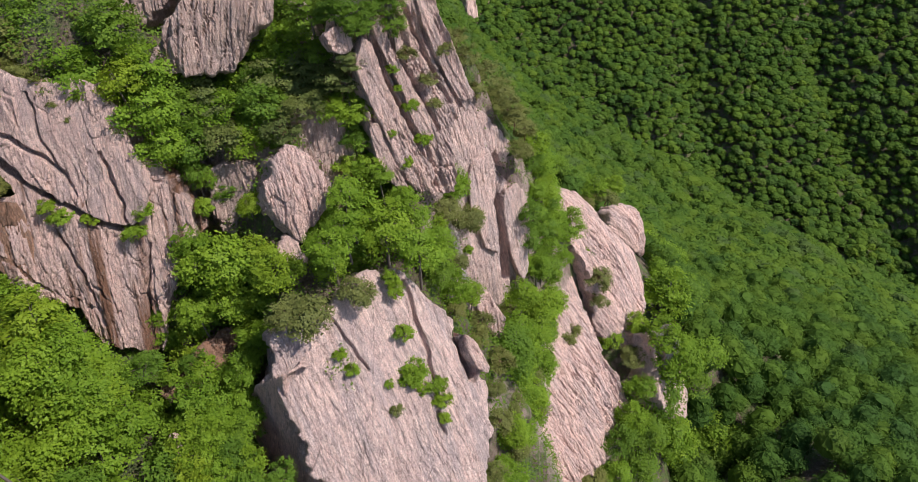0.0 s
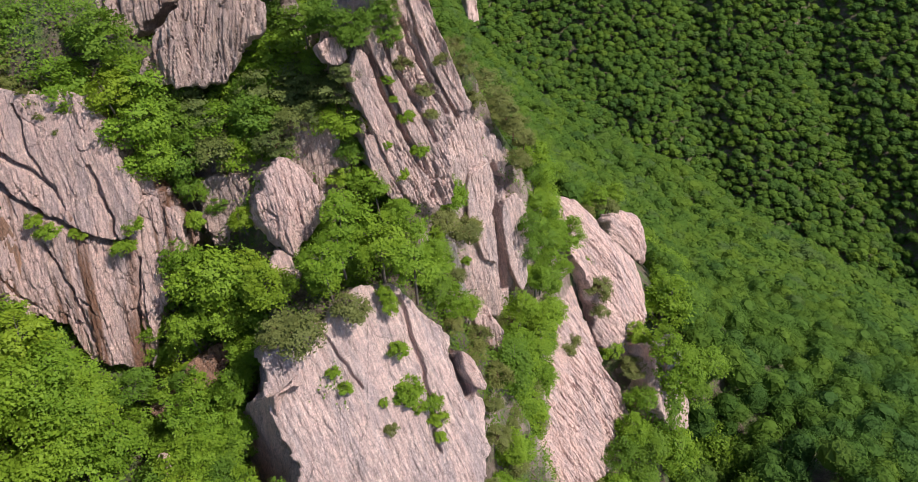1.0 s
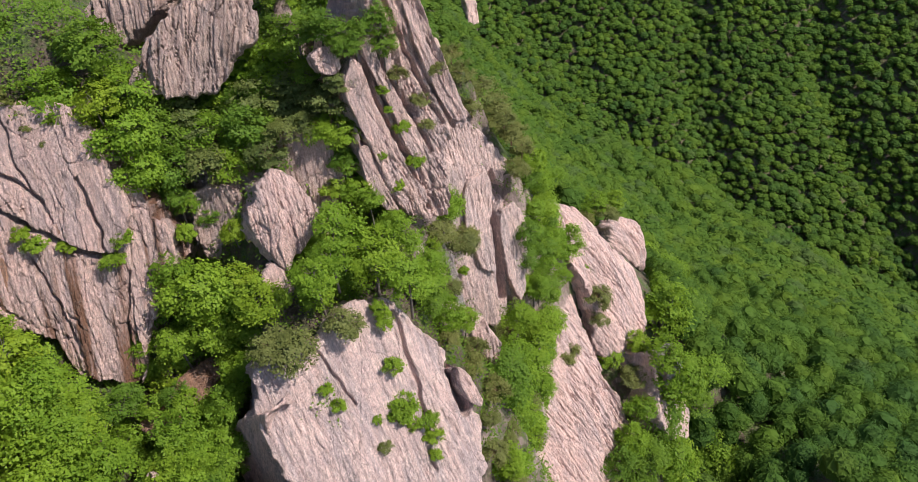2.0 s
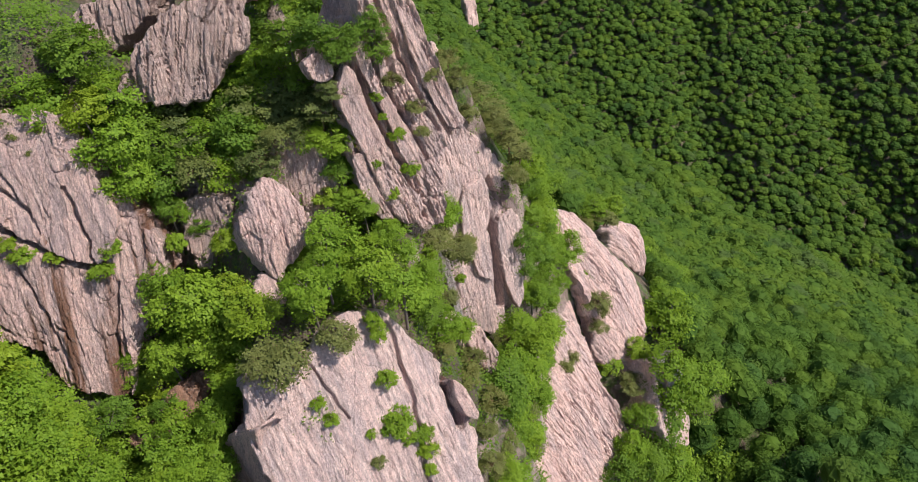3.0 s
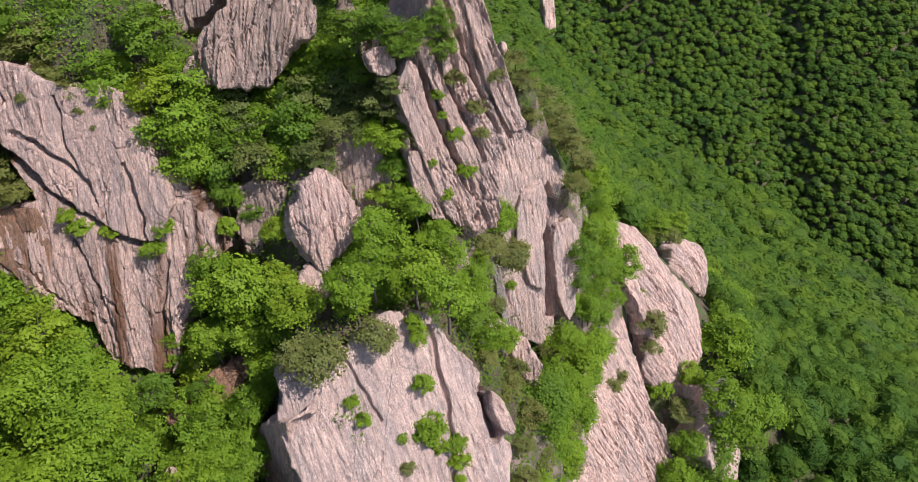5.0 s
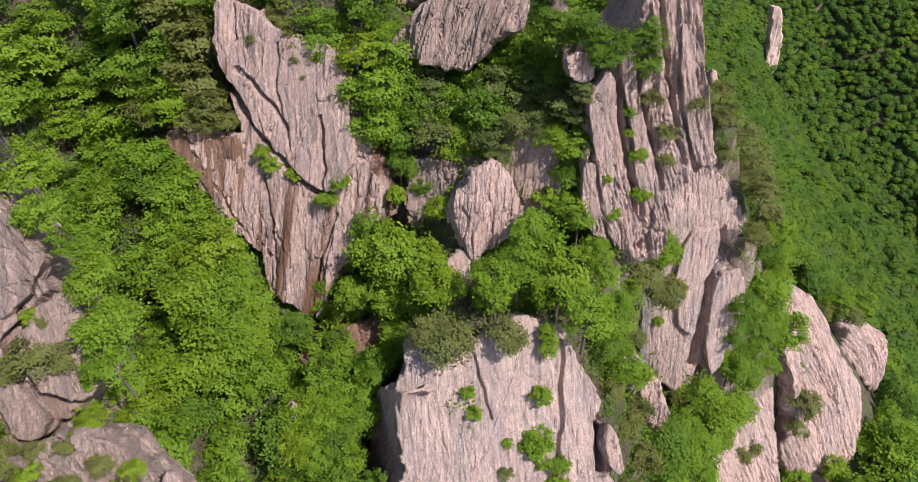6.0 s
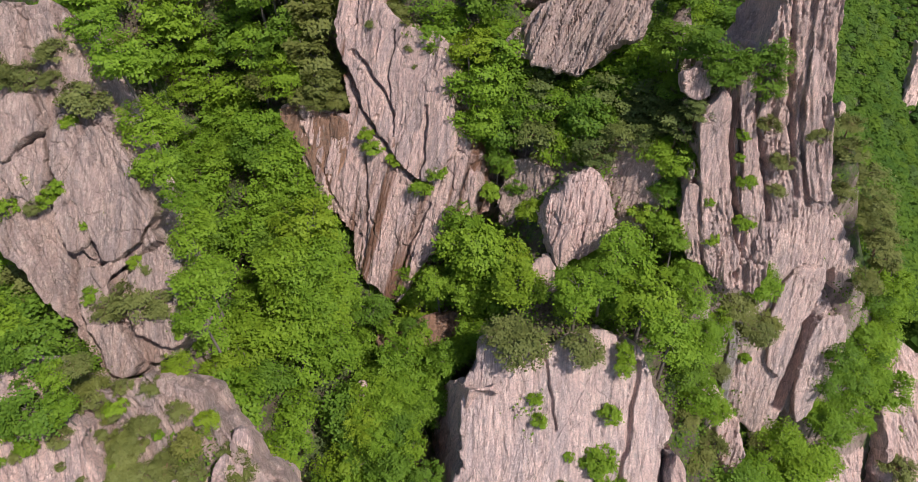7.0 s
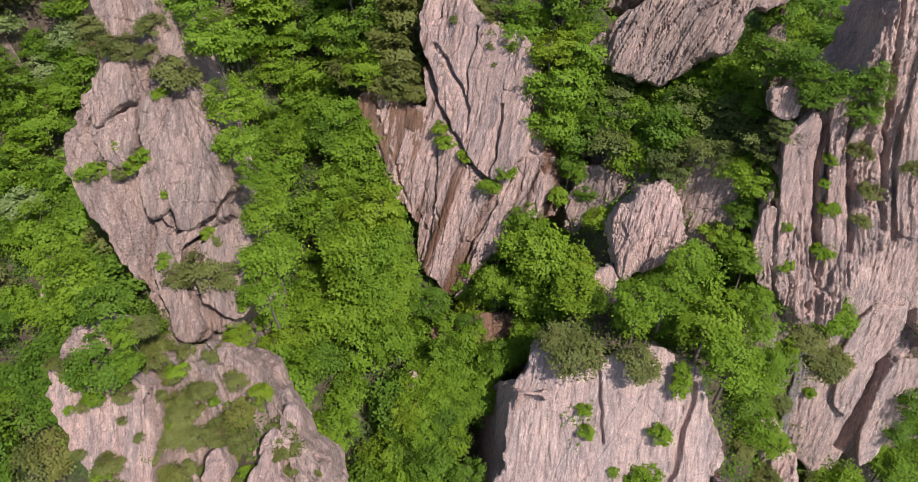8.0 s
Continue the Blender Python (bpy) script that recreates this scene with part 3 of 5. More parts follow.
spire = rock("granite_spire", "long slanting pink granite spire with fluted crest", "cliff",
     (-4.21, 58.67, 214.38), (0.6, -0.74, 0.29), [(-6.2, 1.7), (-4.4, 4.5), (-3.4, 6.3), (-2.2, 5.9), (-1.2, 15.0), (2.2, 14.6), (3.0, 10.4), (4.3, 3.2), (5.3, -0.7), (6.4, -5.4), (4.3, -5.4), (2.2, -7.7), (1.9, -11.0), (1.3, -15.0), (-1.2, -13.4), (-3.3, -12.3), (-4.5, -11.5), (-6.2, -7.1), (-6.4, -3.1)],
     thick=8, lay=10, round=0.3, flute=1.1, blocks=0.65, relief=1.0, step=0.1,
     cracks=[((0.3, 0.9), [(-2.4, 5.4), (-1.4, 1.8), (0.1, -2.8), (1.0, -7.1)]), ((0.3, 0.9), [(-3.6, 3.2), (-3.2, -0.4), (-2.1, -4.5), (-1.3, -8.9), (-0.8, -12.7)]), ((0.3, 0.9), [(-4.9, 0.4), (-4.7, -3.4), (-3.8, -7.6), (-3.6, -11.6)]), ((0.25, 0.8), [(-0.2, 8.8), (0.9, 3.9), (1.9, -0.5), (2.8, -4.6)])])
rock("fin", "", "cliff",
     (-2.39, 61.45, 219.07), (0.6, -0.74, 0.29), [(-2.7, 9.6), (-1.3, 9.7), (-0.5, 5.7), (0.9, -1.4), (1.8, -5.3), (2.7, -9.7), (0.9, -9.5), (-0.3, -6.5), (-1.4, -0.5)],
     thick=3, lay=15, round=0.12, flute=1.5, blocks=0.6, relief=1.2, step=0.1, parent=spire)
rock("fin", "narrow upright pink granite fin", "cliff",
     (-4.42, 57.24, 212.53), (0.6, -0.74, 0.29), [(-2.6, 8.6), (-1.5, 8.2), (-0.7, 4.0), (0.6, 0.0), (1.8, -4.2), (2.6, -8.6), (1.4, -7.1), (-0.2, -4.3), (-1.5, 1.6), (-2.5, 5.8)],
     thick=2.5, lay=12, round=0.12, flute=1.5, blocks=0.6, relief=1.2, step=0.1, parent=spire)
rock("fin", "broad fluted pink granite fin above trees", "cliff",
     (-5.98, 55.23, 210.63), (0.6, -0.74, 0.29), [(-3.0, 6.2), (-1.5, 8.6), (-0.5, 7.9), (-0.2, 3.8), (0.8, 0.1), (1.5, -3.9), (3.0, -6.8), (1.9, -8.6), (0.0, -7.9), (-1.0, -4.4), (-2.0, 0.9)],
     thick=2.5, lay=11, round=0.12, flute=1.5, blocks=0.6, relief=1.2, step=0.1, parent=spire)
rock("fin", "thin rusty granite fin between shrubs", "cliff",
     (-6.98, 53.3, 207.76), (0.6, -0.74, 0.29), [(-1.0, 4.1), (0.2, 3.4), (0.7, -0.1), (1.0, -4.1), (-0.0, -3.7), (-1.0, 0.3)],
     thick=2.5, lay=11, round=0.12, flute=1.5, blocks=0.6, relief=1.2, step=0.1, parent=spire)
pillar = rock("granite_pillar", "massive pink granite pillar split by a deep crack", "cliff",
     (4.18, 67.71, 186.82), (0.6, -0.74, 0.29), [(-5.3, 13.0), (-2.3, 16.5), (0.7, 15.9), (3.1, 12.4), (5.6, 8.7), (6.8, 5.9), (6.9, -0.6), (6.5, -5.7), (4.8, -13.1), (3.4, -14.6), (1.8, -12.0), (1.6, -15.6), (-0.6, -16.5), (-2.8, -14.6), (-5.6, -10.7), (-6.9, -3.9), (-6.3, 3.5), (-4.5, 6.1), (-6.5, 10.8)],
     thick=9, lay=5, round=0.9, blocks=0.25, relief=0.8, flute=0.3, swell=0.9, material=PALE,
     cracks=[((0.9, 2.5), [(1.6, 1.1), (1.5, -3.2), (1.2, -7.6), (0.9, -11.7)]), ((0.6, 1.6), [(2.8, 7.0), (3.4, 5.0), (5.0, 2.3)]), ((0.5, 1.2), [(2.5, 5.5), (3.2, 3.7), (1.9, 1.8)])])
rock("banded_block", "dark banded granite block under the pillar", "cliff",
     (3.05, 49.31, 187.1), (0.6, -0.74, 0.29), [(-2.9, 4.7), (-0.5, 4.9), (1.5, 2.8), (2.9, -1.9), (2.1, -4.9), (0.7, -4.9), (-0.4, -0.3), (-2.3, 2.6)],
     thick=5, lay=0, round=1.2)
rock("dark_outcrop", "dark fluted granite outcrop behind the boulder", "cliff",
     (-13.81, 55.21, 208.61), (0.3, -0.86, 0.41), [(-2.2, 1.0), (-0.7, 2.6), (1.2, 3.0), (1.9, 1.2), (2.2, -2.5), (-0.3, -3.0), (-1.9, -1.5)],
     thick=6, lay=11, round=0.5, flute=0.5, material=WORN_AND_SHADED)
# The darker granite puts the tree shade into this outcrop's colour.
rock("dark_outcrop", "dark grey granite outcrop in tree shade", "cliff",
     (-21.74, 49.33, 205.82), (0.1, -0.91, 0.4), [(-2.7, 3.0), (2.0, 3.9), (2.7, 0.4), (2.3, -3.8), (-0.6, -3.9), (-2.4, -3.3)],
     thick=6, lay=7, round=0.5, flute=0.5, material=WORN_AND_SHADED)
rock("crest_rock", "blocky pink granite crest rock", "boulder",
     (-10.65, 55.65, 219.06), (0.41, -0.76, 0.51), [(-1.2, 0.9), (0.7, 1.2), (1.2, -0.4), (0.3, -1.2), (-0.8, -0.8), (-1.2, -0.1)],
     thick=3, lay=0, round=0.25, blocks=1.4, relief=1.3)
dome = rock("granite_dome", "rounded pink granite dome above the gully", "cliff",
     (25.85, 80.49, 163.52), (0.55, -0.5, 0.67), [(-5.6, 15.6), (-1.2, 16.4), (2.0, 13.2), (3.3, 9.6), (4.1, 4.2), (6.4, 0.0), (8.2, -4.2), (7.1, -9.2), (5.7, -12.1), (1.0, -14.7), (-1.9, -16.4), (-8.2, -10.0), (-6.8, -4.1), (-5.4, 1.9), (-5.1, 8.4), (-4.8, 12.7)],
     thick=12, lay=12, round=1.5, step=0.13, scale=1.3, blocks=0.22, relief=1.1, flute=0.7, swell=2.0)
rock("granite_slab", "long slanting pink granite slab beside the gully", "cliff",
     (18.2, 59.53, 154.15), (0.55, -0.5, 0.67), [(8.7, 14.4), (13.8, 14.8), (12.7, 9.3), (10.2, 0.6), (10.4, -5.6), (9.8, -10.6), (6.9, -13.6), (2.8, -14.8), (-6.8, -14.1), (-12.7, -8.3), (-13.8, -1.6), (-5.6, 5.4), (-0.2, 8.8)],
     thick=12, lay=5, round=1.0, step=0.13, scale=1.3, blocks=0.25, relief=1.1, flute=0.9, swell=1.2)
rock("rounded_boulder", "smooth rounded pink granite knob", "boulder",
     (38.72, 105.85, 145.18), (0.55, -0.5, 0.67), [(-2.5, 7.0), (-0.2, 7.1), (3.7, 4.9), (5.0, 1.7), (2.6, -3.5), (0.1, -7.1), (-3.4, -2.3), (-5.0, 2.6)],
     thick=9, lay=10, round=1.5, step=0.13, scale=1.3, blocks=0.3, flute=0.6, swell=2.0)
crag = rock("shaded_crag", "granite crag with one dark shaded side", "cliff",
     (37.26, 66.14, 146.11), (0.74, -0.5, 0.45), [(0.7, 12.1), (4.6, 6.0), (4.2, -1.8), (5.5, -8.1), (2.4, -12.1), (-2.7, -5.8), (-5.5, 1.5), (-2.3, 5.0)],
     thick=9, lay=0, round=1.0, step=0.3)
# Greyer than the pink crag: this side's shade is put into its colour.
rock("flank", "dark flank with shade in its grey colour", "cliff",
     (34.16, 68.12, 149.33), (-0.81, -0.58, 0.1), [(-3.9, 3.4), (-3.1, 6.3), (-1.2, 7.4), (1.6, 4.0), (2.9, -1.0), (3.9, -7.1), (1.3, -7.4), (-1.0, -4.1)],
     thick=4, lay=0, round=0.8, step=0.3, flute=0.5, material=GREY_AND_SHADED, parent=crag)
# Darker granite on both summit blocks stands in for the shade on them.
rock("summit_rock", "broad fluted pink granite summit block", "cliff",
     (-22.5, 57.52, 220.47), (0.3, -0.81, 0.51), [(-6.2, -3.2), (-4.6, -0.9), (-2.4, 1.2), (0.7, 3.6), (6.1, 4.2), (6.0, 1.0), (5.6, -1.3), (3.2, -2.2), (2.2, -4.0), (1.0, -4.9), (-1.6, -4.8), (-3.4, -4.5), (-5.6, -4.4)],
     thick=9, lay=-16, round=0.4, flute=1.0, relief=1.1, material=WORN_AND_SHADED)
rock("summit_rock", "granite summit block with shade in its dark colour", "cliff",
     (-29.92, 61.64, 219.75), (0, -0.91, 0.42), [(-4.0, -2.3), (-3.0, 2.0), (4.0, 3.8), (2.0, -0.7), (-0.4, -1.6), (-2.2, -3.8)],
     thick=7, lay=0, round=0.5, flute=1.0, relief=1.3, material=WORN_AND_SHADED)
ridge = rock("granite_ridge", "long leaning pink granite ridge with blocky joints", "cliff",
     (-43.81, 20.84, 214.46), (0.4, -0.62, 0.68), [(-8.5, 13.4), (-1.5, 14.3), (0.2, 9.7), (1.9, 6.3), (3.6, 2.9), (6.4, -2.4), (7.6, -5.6), (8.5, -10.0), (7.5, -12.1), (4.4, -14.3), (2.9, -13.8), (-2.5, -7.6), (-8.0, -1.0), (-6.4, 3.1), (-6.4, 6.7), (-5.5, 8.0)],
     thick=7, lay=21, round=0.5, blocks=0.9, relief=1.15, flute=0.6, material=WORN_AND_SHADED,
     cracks=[((0.4, 1), [(-6.2, 1.9), (-4.3, 3.1), (-2.8, 4.6)]), ((0.35, 0.9), [(2.0, -6.9), (4.2, -5.0), (8.0, -3.0)]), ((0.3, 0.8), [(-2.7, 4.0), (-1.6, -1.4), (0.4, -6.7), (4.7, -12.5)])])
lower = rock("lower_slab", "pink granite slab low on the slope", "cliff",
     (-32.92, 7.46, 206.44), (0.5, -0.55, 0.67), [(-0.2, 6.0), (-1.1, 5.0), (-2.4, 4.2), (-3.4, 2.7), (-3.2, 0.5), (-2.0, -1.6), (-1.9, -2.8), (-0.7, -4.5), (0.5, -6.6), (4.3, -6.4), (4.0, -1.9), (3.4, 2.0), (2.6, 3.0), (1.6, 4.2), (0.8, 5.6)],
     thick=5, lay=13, round=0.5, blocks=0.7, flute=0.5)
mound = rock("scrub_slab", "pale broken granite slab overgrown with scrub", "cliff",
     (-26.5, 13.2, 203.2), (0.45, -0.5, 0.74), [(-7.5, 7.3), (-5.5, 6.8), (-3.6, 6.2), (-1.1, 6.9), (1.1, 6.0), (2.8, 4.2), (4.6, 1.6), (6.6, -1.5), (8.1, -3.8), (8.7, -6.9), (-9.0, -6.9), (-8.6, -2.6), (-8.2, 2.5)],
     thick=6, lay=19, round=0.5, blocks=1.2, relief=1.6, flute=0.5, material=WORN_AND_SHADED)
for place, turn, size in (((-22.6, 14.8, 204.6), 20, 1.0), ((-21.9, 13.2, 203.6), -15, 1.25), ((-20.6, 13.7, 202.6), 60, 0.9), ((-23.3, 16.6, 204.9), 5, 0.85), ((-24.2, 11.0, 204.4), -30, 1.1), ((-20.9, 11.6, 202.3), 35, 0.8)):
    edge = [(size * r * math.cos(a), size * 1.4 * r * math.sin(a)) for a, r in zip(np.linspace(0, math.tau, 8)[:-1], (1.0, 0.8, 1.1, 0.9, 1.15, 0.75, 0.95))]
    rock("broken_block", "pale weathered granite block among scrub", "boulder", place, (0.45 + 0.004 * turn, -0.55, 0.7), edge,
         thick=2.4, lay=turn, round=0.4, blocks=1.0, relief=1.6, step=0.13)["group"] = "blocks on the scrub slab"
rock("small_outcrop", "small pink granite outcrop in the forest", "boulder",
     (-53.6, 10.9, 198.9), (0.4, -0.62, 0.68), [(-2.1, 0.8), (-0.6, 2.1), (1.3, 2.4), (2.1, 0.3), (-0.0, -2.4), (-1.7, -1.2)],
     thick=4, lay=0, round=1.0, step=0.2)
rock("forest_pinnacle", "pale granite pinnacle rising from the forest", "boulder",
     (8.6, 628.0, -41.0), (0.32, -0.89, 0.32), [(-8.2, 18.2), (0.5, 17.9), (4.8, 0.5), (8.2, -16.1), (9.0, -40.0), (-3.0, -40.0), (-3.9, -7.3)],
     thick=14, lay=0, round=4.0, step=1.2, scale=2.2)
rock("white_outcrop", "small pale granite outcrop on the ridge", "boulder",
     (-2.81, 103.51, 194.37), (0.61, -0.51, 0.61), [(0.0, 1.4), (0.8, 0.2), (0.7, -1.4), (-0.7, -1.4), (-0.8, -0.1)],
     thick=4, lay=0, round=1.0, step=0.3)
rock("flank", "shaded dark flank of the buttress", "cliff",
     (-18.4, 31.0, 177.6), (-0.68, -0.72, 0.1), [(2.9, 25.2), (2.4, 23.4), (3.4, 21.0), (5.5, 17.8), (8.8, 12.6), (12.0, 5.5), (-5.6, -27.8), (-12.0, -19.3), (-11.8, -7.2), (-8.7, 3.9), (-4.9, 13.1), (-1.8, 20.3)],
     thick=3, lay=-16, round=0.4, flute=0.8, blocks=0.8, step=0.16, parent=buttress)
rock("flake", "detached granite flake beside a dark slot", "cliff",
     (1.65, 36.88, 197.35), (0.61, -0.51, 0.61), [(0.1, 2.4), (0.7, 0.9), (0.7, -1.9), (0.1, -2.4), (-0.7, -1.5), (-0.7, 0.3)],
     thick=3, lay=0, round=0.4, blocks=0.4, parent=buttress)
rock("block", "", "cliff",
     (-48.56, 20.87, 218.32), (0.4, -0.62, 0.68), [(-1.7, 0.8), (-0.4, 2.3), (0.8, 2.7), (1.6, 0.6), (1.8, -0.3), (-0.3, -1.9), (-1.0, -2.7), (-1.8, -1.6)],
     thick=2.5, lay=15, round=0.2, blocks=0.8, relief=1.6, flute=0.8, material=WORN_AND_SHADED, parent=ridge)
rock("block", "", "cliff",
     (-46.97, 19.52, 215.85), (0.4, -0.62, 0.68), [(-1.7, 0.2), (-0.1, 1.5), (1.1, 2.6), (1.7, -1.1), (0.4, -2.6), (-1.1, -1.9)],
     thick=2.5, lay=24, round=0.2, blocks=0.8, relief=1.6, flute=0.8, material=WORN_AND_SHADED, parent=ridge)
rock("block", "", "cliff",
     (-42.5, 19.29, 213.45), (0.4, -0.62, 0.68), [(-1.4, 1.5), (0.4, 2.5), (1.4, -0.9), (1.3, -1.5), (-0.2, -2.5), (-0.8, -1.0)],
     thick=2.5, lay=17, round=0.2, blocks=0.8, relief=1.6, flute=0.8, material=WORN_AND_SHADED, parent=ridge)
rock("block", "", "cliff",
     (-37.63, 16.91, 208.13), (0.4, -0.62, 0.68), [(-2.6, 3.4), (0.9, 4.6), (1.7, 4.3), (-0.3, 2.6), (1.2, -1.5), (2.6, -3.1), (1.5, -4.6), (0.2, -3.9), (-1.9, 0.3)],
     thick=2.5, lay=22, round=0.2, blocks=0.8, relief=1.6, flute=0.8, material=WORN_AND_SHADED, parent=ridge)
rock("block", "", "cliff",
     (-34.87, 20.1, 209.42), (0.4, -0.62, 0.68), [(-2.4, 2.3), (1.0, 4.2), (2.0, 1.6), (2.7, -2.1), (1.1, -4.2), (-1.4, -3.0), (-2.7, -0.9)],
     thick=2.5, lay=20, round=0.2, blocks=0.8, relief=1.6, flute=0.8, material=WORN_AND_SHADED, parent=ridge)
rock("block", "", "cliff",
     (-41.28, 21.81, 214.74), (0.4, -0.62, 0.68), [(-4.5, 4.6), (-2.9, 5.2), (0.3, 4.9), (2.2, 2.3), (4.5, -1.4), (1.3, -4.6), (-0.0, -5.2), (-1.6, -0.9), (-3.8, 1.1)],
     thick=2.5, lay=27, round=0.2, blocks=0.8, relief=1.6, flute=0.8, material=WORN_AND_SHADED, parent=ridge)
rock("flake", "tall flake right of the deep crack", "cliff",
     (8.7, 68.25, 181.93), (0.6, -0.74, 0.29), [(-1.9, 6.8), (0.5, 8.1), (2.2, 5.5), (2.1, 0.4), (0.4, -6.7), (-0.8, -8.1), (-1.9, -4.6), (-2.2, 1.8)],
     thick=3, lay=2, round=0.5, blocks=0.2, relief=1.2, flute=0.4, material=PALE, parent=pillar)
rock("cap", "rounded granite cap over a slanting crack", "cliff",
     (3.96, 67.01, 187.89), (0.6, -0.74, 0.29), [(-0.5, 7.2), (2.1, 7.7), (2.6, 5.6), (2.2, 3.3), (1.1, 0.9), (0.8, -7.7), (-1.4, -6.0), (-2.6, 1.2), (-2.2, 5.0)],
     thick=3, lay=-3, round=0.5, blocks=0.2, relief=1.2, flute=0.4, material=PALE, parent=pillar)
rock("shard", "weathered grey granite shard", "cliff",
     (-0.24, 62.09, 185.12), (0.3, -0.9, 0.3), [(-1.6, 7.7), (-0.8, 8.1), (0.1, 5.4), (0.8, -1.9), (1.6, -8.1), (0.5, -7.2), (-0.4, -0.2)],
     thick=3, lay=8, round=0.4, flute=0.6, material=GREY_AND_SHADED, parent=pillar)
rock("slab", "", "cliff",
     (19.68, 80.39, 169.25), (0.55, -0.5, 0.67), [(-0.4, 7.4), (1.7, 7.0), (2.0, 1.5), (0.7, -3.3), (-1.7, -7.4), (-2.0, -3.7), (-1.8, 1.7)],
     thick=5, lay=-11, round=1.0, step=0.3, flute=0.5, parent=dome)
# Mostly out of view; added to throw shade on the summit rock.
rock("summit_block", "unseen granite block added to shade the summit rock", "cliff",
     (-18.5, 65.82, 225.25), (0.3, -0.86, 0.41), [(-3.2, -3.2), (-2.4, 3.6), (2.2, 4.5), (3.2, -2.0), (1.0, -4.5)],
     thick=7, lay=0, round=1.0, step=0.3)
rock("rusty_ledge", "rusty broken granite ledge between trees", "cliff",
     (-24.5, 36.87, 195.91), (0.25, -0.71, 0.66), [(-4.2, -1.4), (-2.4, 0.1), (2.8, 2.8), (4.2, 1.9), (2.1, -0.7), (-0.4, -2.4), (-3.1, -2.8)],
     thick=4, lay=23, round=0.6, material=BROWN, step=0.14)
rock("scree_ledge", "pale broken granite ledge below the wall", "cliff",
     (-23.68, 28.51, 195.08), (0.35, -0.61, 0.71), [(-1.4, 1.4), (-0.3, 2.2), (1.4, -0.1), (1.3, -1.5), (-0.1, -2.2), (-1.2, -0.7)],
     thick=3, lay=0, round=0.5)
rock("slab", "rust-brown stained lower slab", "cliff",
     (-42.11, 41.62, 206.84), (0.14, -0.83, 0.53), [(-4.3, 2.9), (-1.4, 3.8), (3.9, 4.0), (4.3, 1.5), (3.9, -4.0), (2.0, -3.3), (-0.4, -0.7), (-3.2, 1.2)],
     thick=2, lay=11, round=0.2, material=BROWN, parent=cliff)
rock("ledge_wall", "dark fluted granite wall half hidden by trees", "cliff",
     (-20.23, 51.67, 205.8), (0.05, -0.93, 0.35), [(-9.8, 1.8), (-5.0, 4.3), (-0.4, 5.3), (5.0, 7.2), (7.6, 7.9), (8.9, 6.5), (9.8, 1.7), (9.2, -2.6), (3.6, -6.1), (-4.9, -7.9), (-9.4, -7.4)],
     thick=4, lay=4, round=0.8, flute=0.4, material=WORN_AND_SHADED)


# ---- trees ----
def leaf_cloud(rng, centres, spread, count, size, outward, flat, aim=(0.6, 0.5, 0.7)):
    """Corners and faces of leaves scattered round the centres."""
    c = np.repeat(centres, count, 0)
    o = np.repeat(outward, count, 0)
    n = len(c)
    off = rng.normal(0, 1, (n, 3)) * np.array([spread, spread, spread * flat])
    pos = c + off
    tilt = np.repeat(rng.normal(0, aim[1], (len(centres), 3)), count, 0)
    face = o * aim[0] + tilt + rng.normal(0, 0.26, (n, 3)) + np.array([0, 0, aim[2]])
    face /= np.linalg.norm(face, axis=1)[:, None]
    t = np.cross(face, rng.normal(0, 1, (n, 3)))
    t /= np.linalg.norm(t, axis=1)[:, None] + 1e-9
    b = np.cross(face, t)
    s = (size * rng.uniform(0.6, 1.3, n))[:, None]
    v = np.stack([pos - t * s * 0.8, pos + t * s * 0.8, pos + b * s * 1.5], 1).reshape(-1, 3)
    f = np.arange(n * 3).reshape(-1, 3)
    return v, f


def limb_mesh(name, limbs, material, sides=4):
    """Tapered, bent limbs: rows of (points, thick end, thin end)."""
    vs, fs, base = [], [], 0
    for pts, r0, r1 in limbs:
        pts = np.array(pts, float)
        m = len(pts)
        for i, p in enumerate(pts):
            d = pts[min(i + 1, m - 1)] - pts[max(i - 1, 0)]
            d /= np.linalg.norm(d) + 1e-9
            a = np.cross(d, (0.31, 0.95, 0.1))
            a /= np.linalg.norm(a) + 1e-9
            b = np.cross(d, a)
            r = r0 + (r1 - r0) * i / (m - 1)
            for k in range(sides):
                w = k * math.tau / sides
                vs.append(p + r * (a * math.cos(w) + b * math.sin(w)))
            if i:
                for k in range(sides):
                    q = base + (i - 1) * sides
                    fs.append((q + k, q + (k + 1) % sides, q + sides + (k + 1) % sides, q + sides + k))
        base += m * sides
    return mesh_from(name, np.array(vs), np.array(fs), material, True)


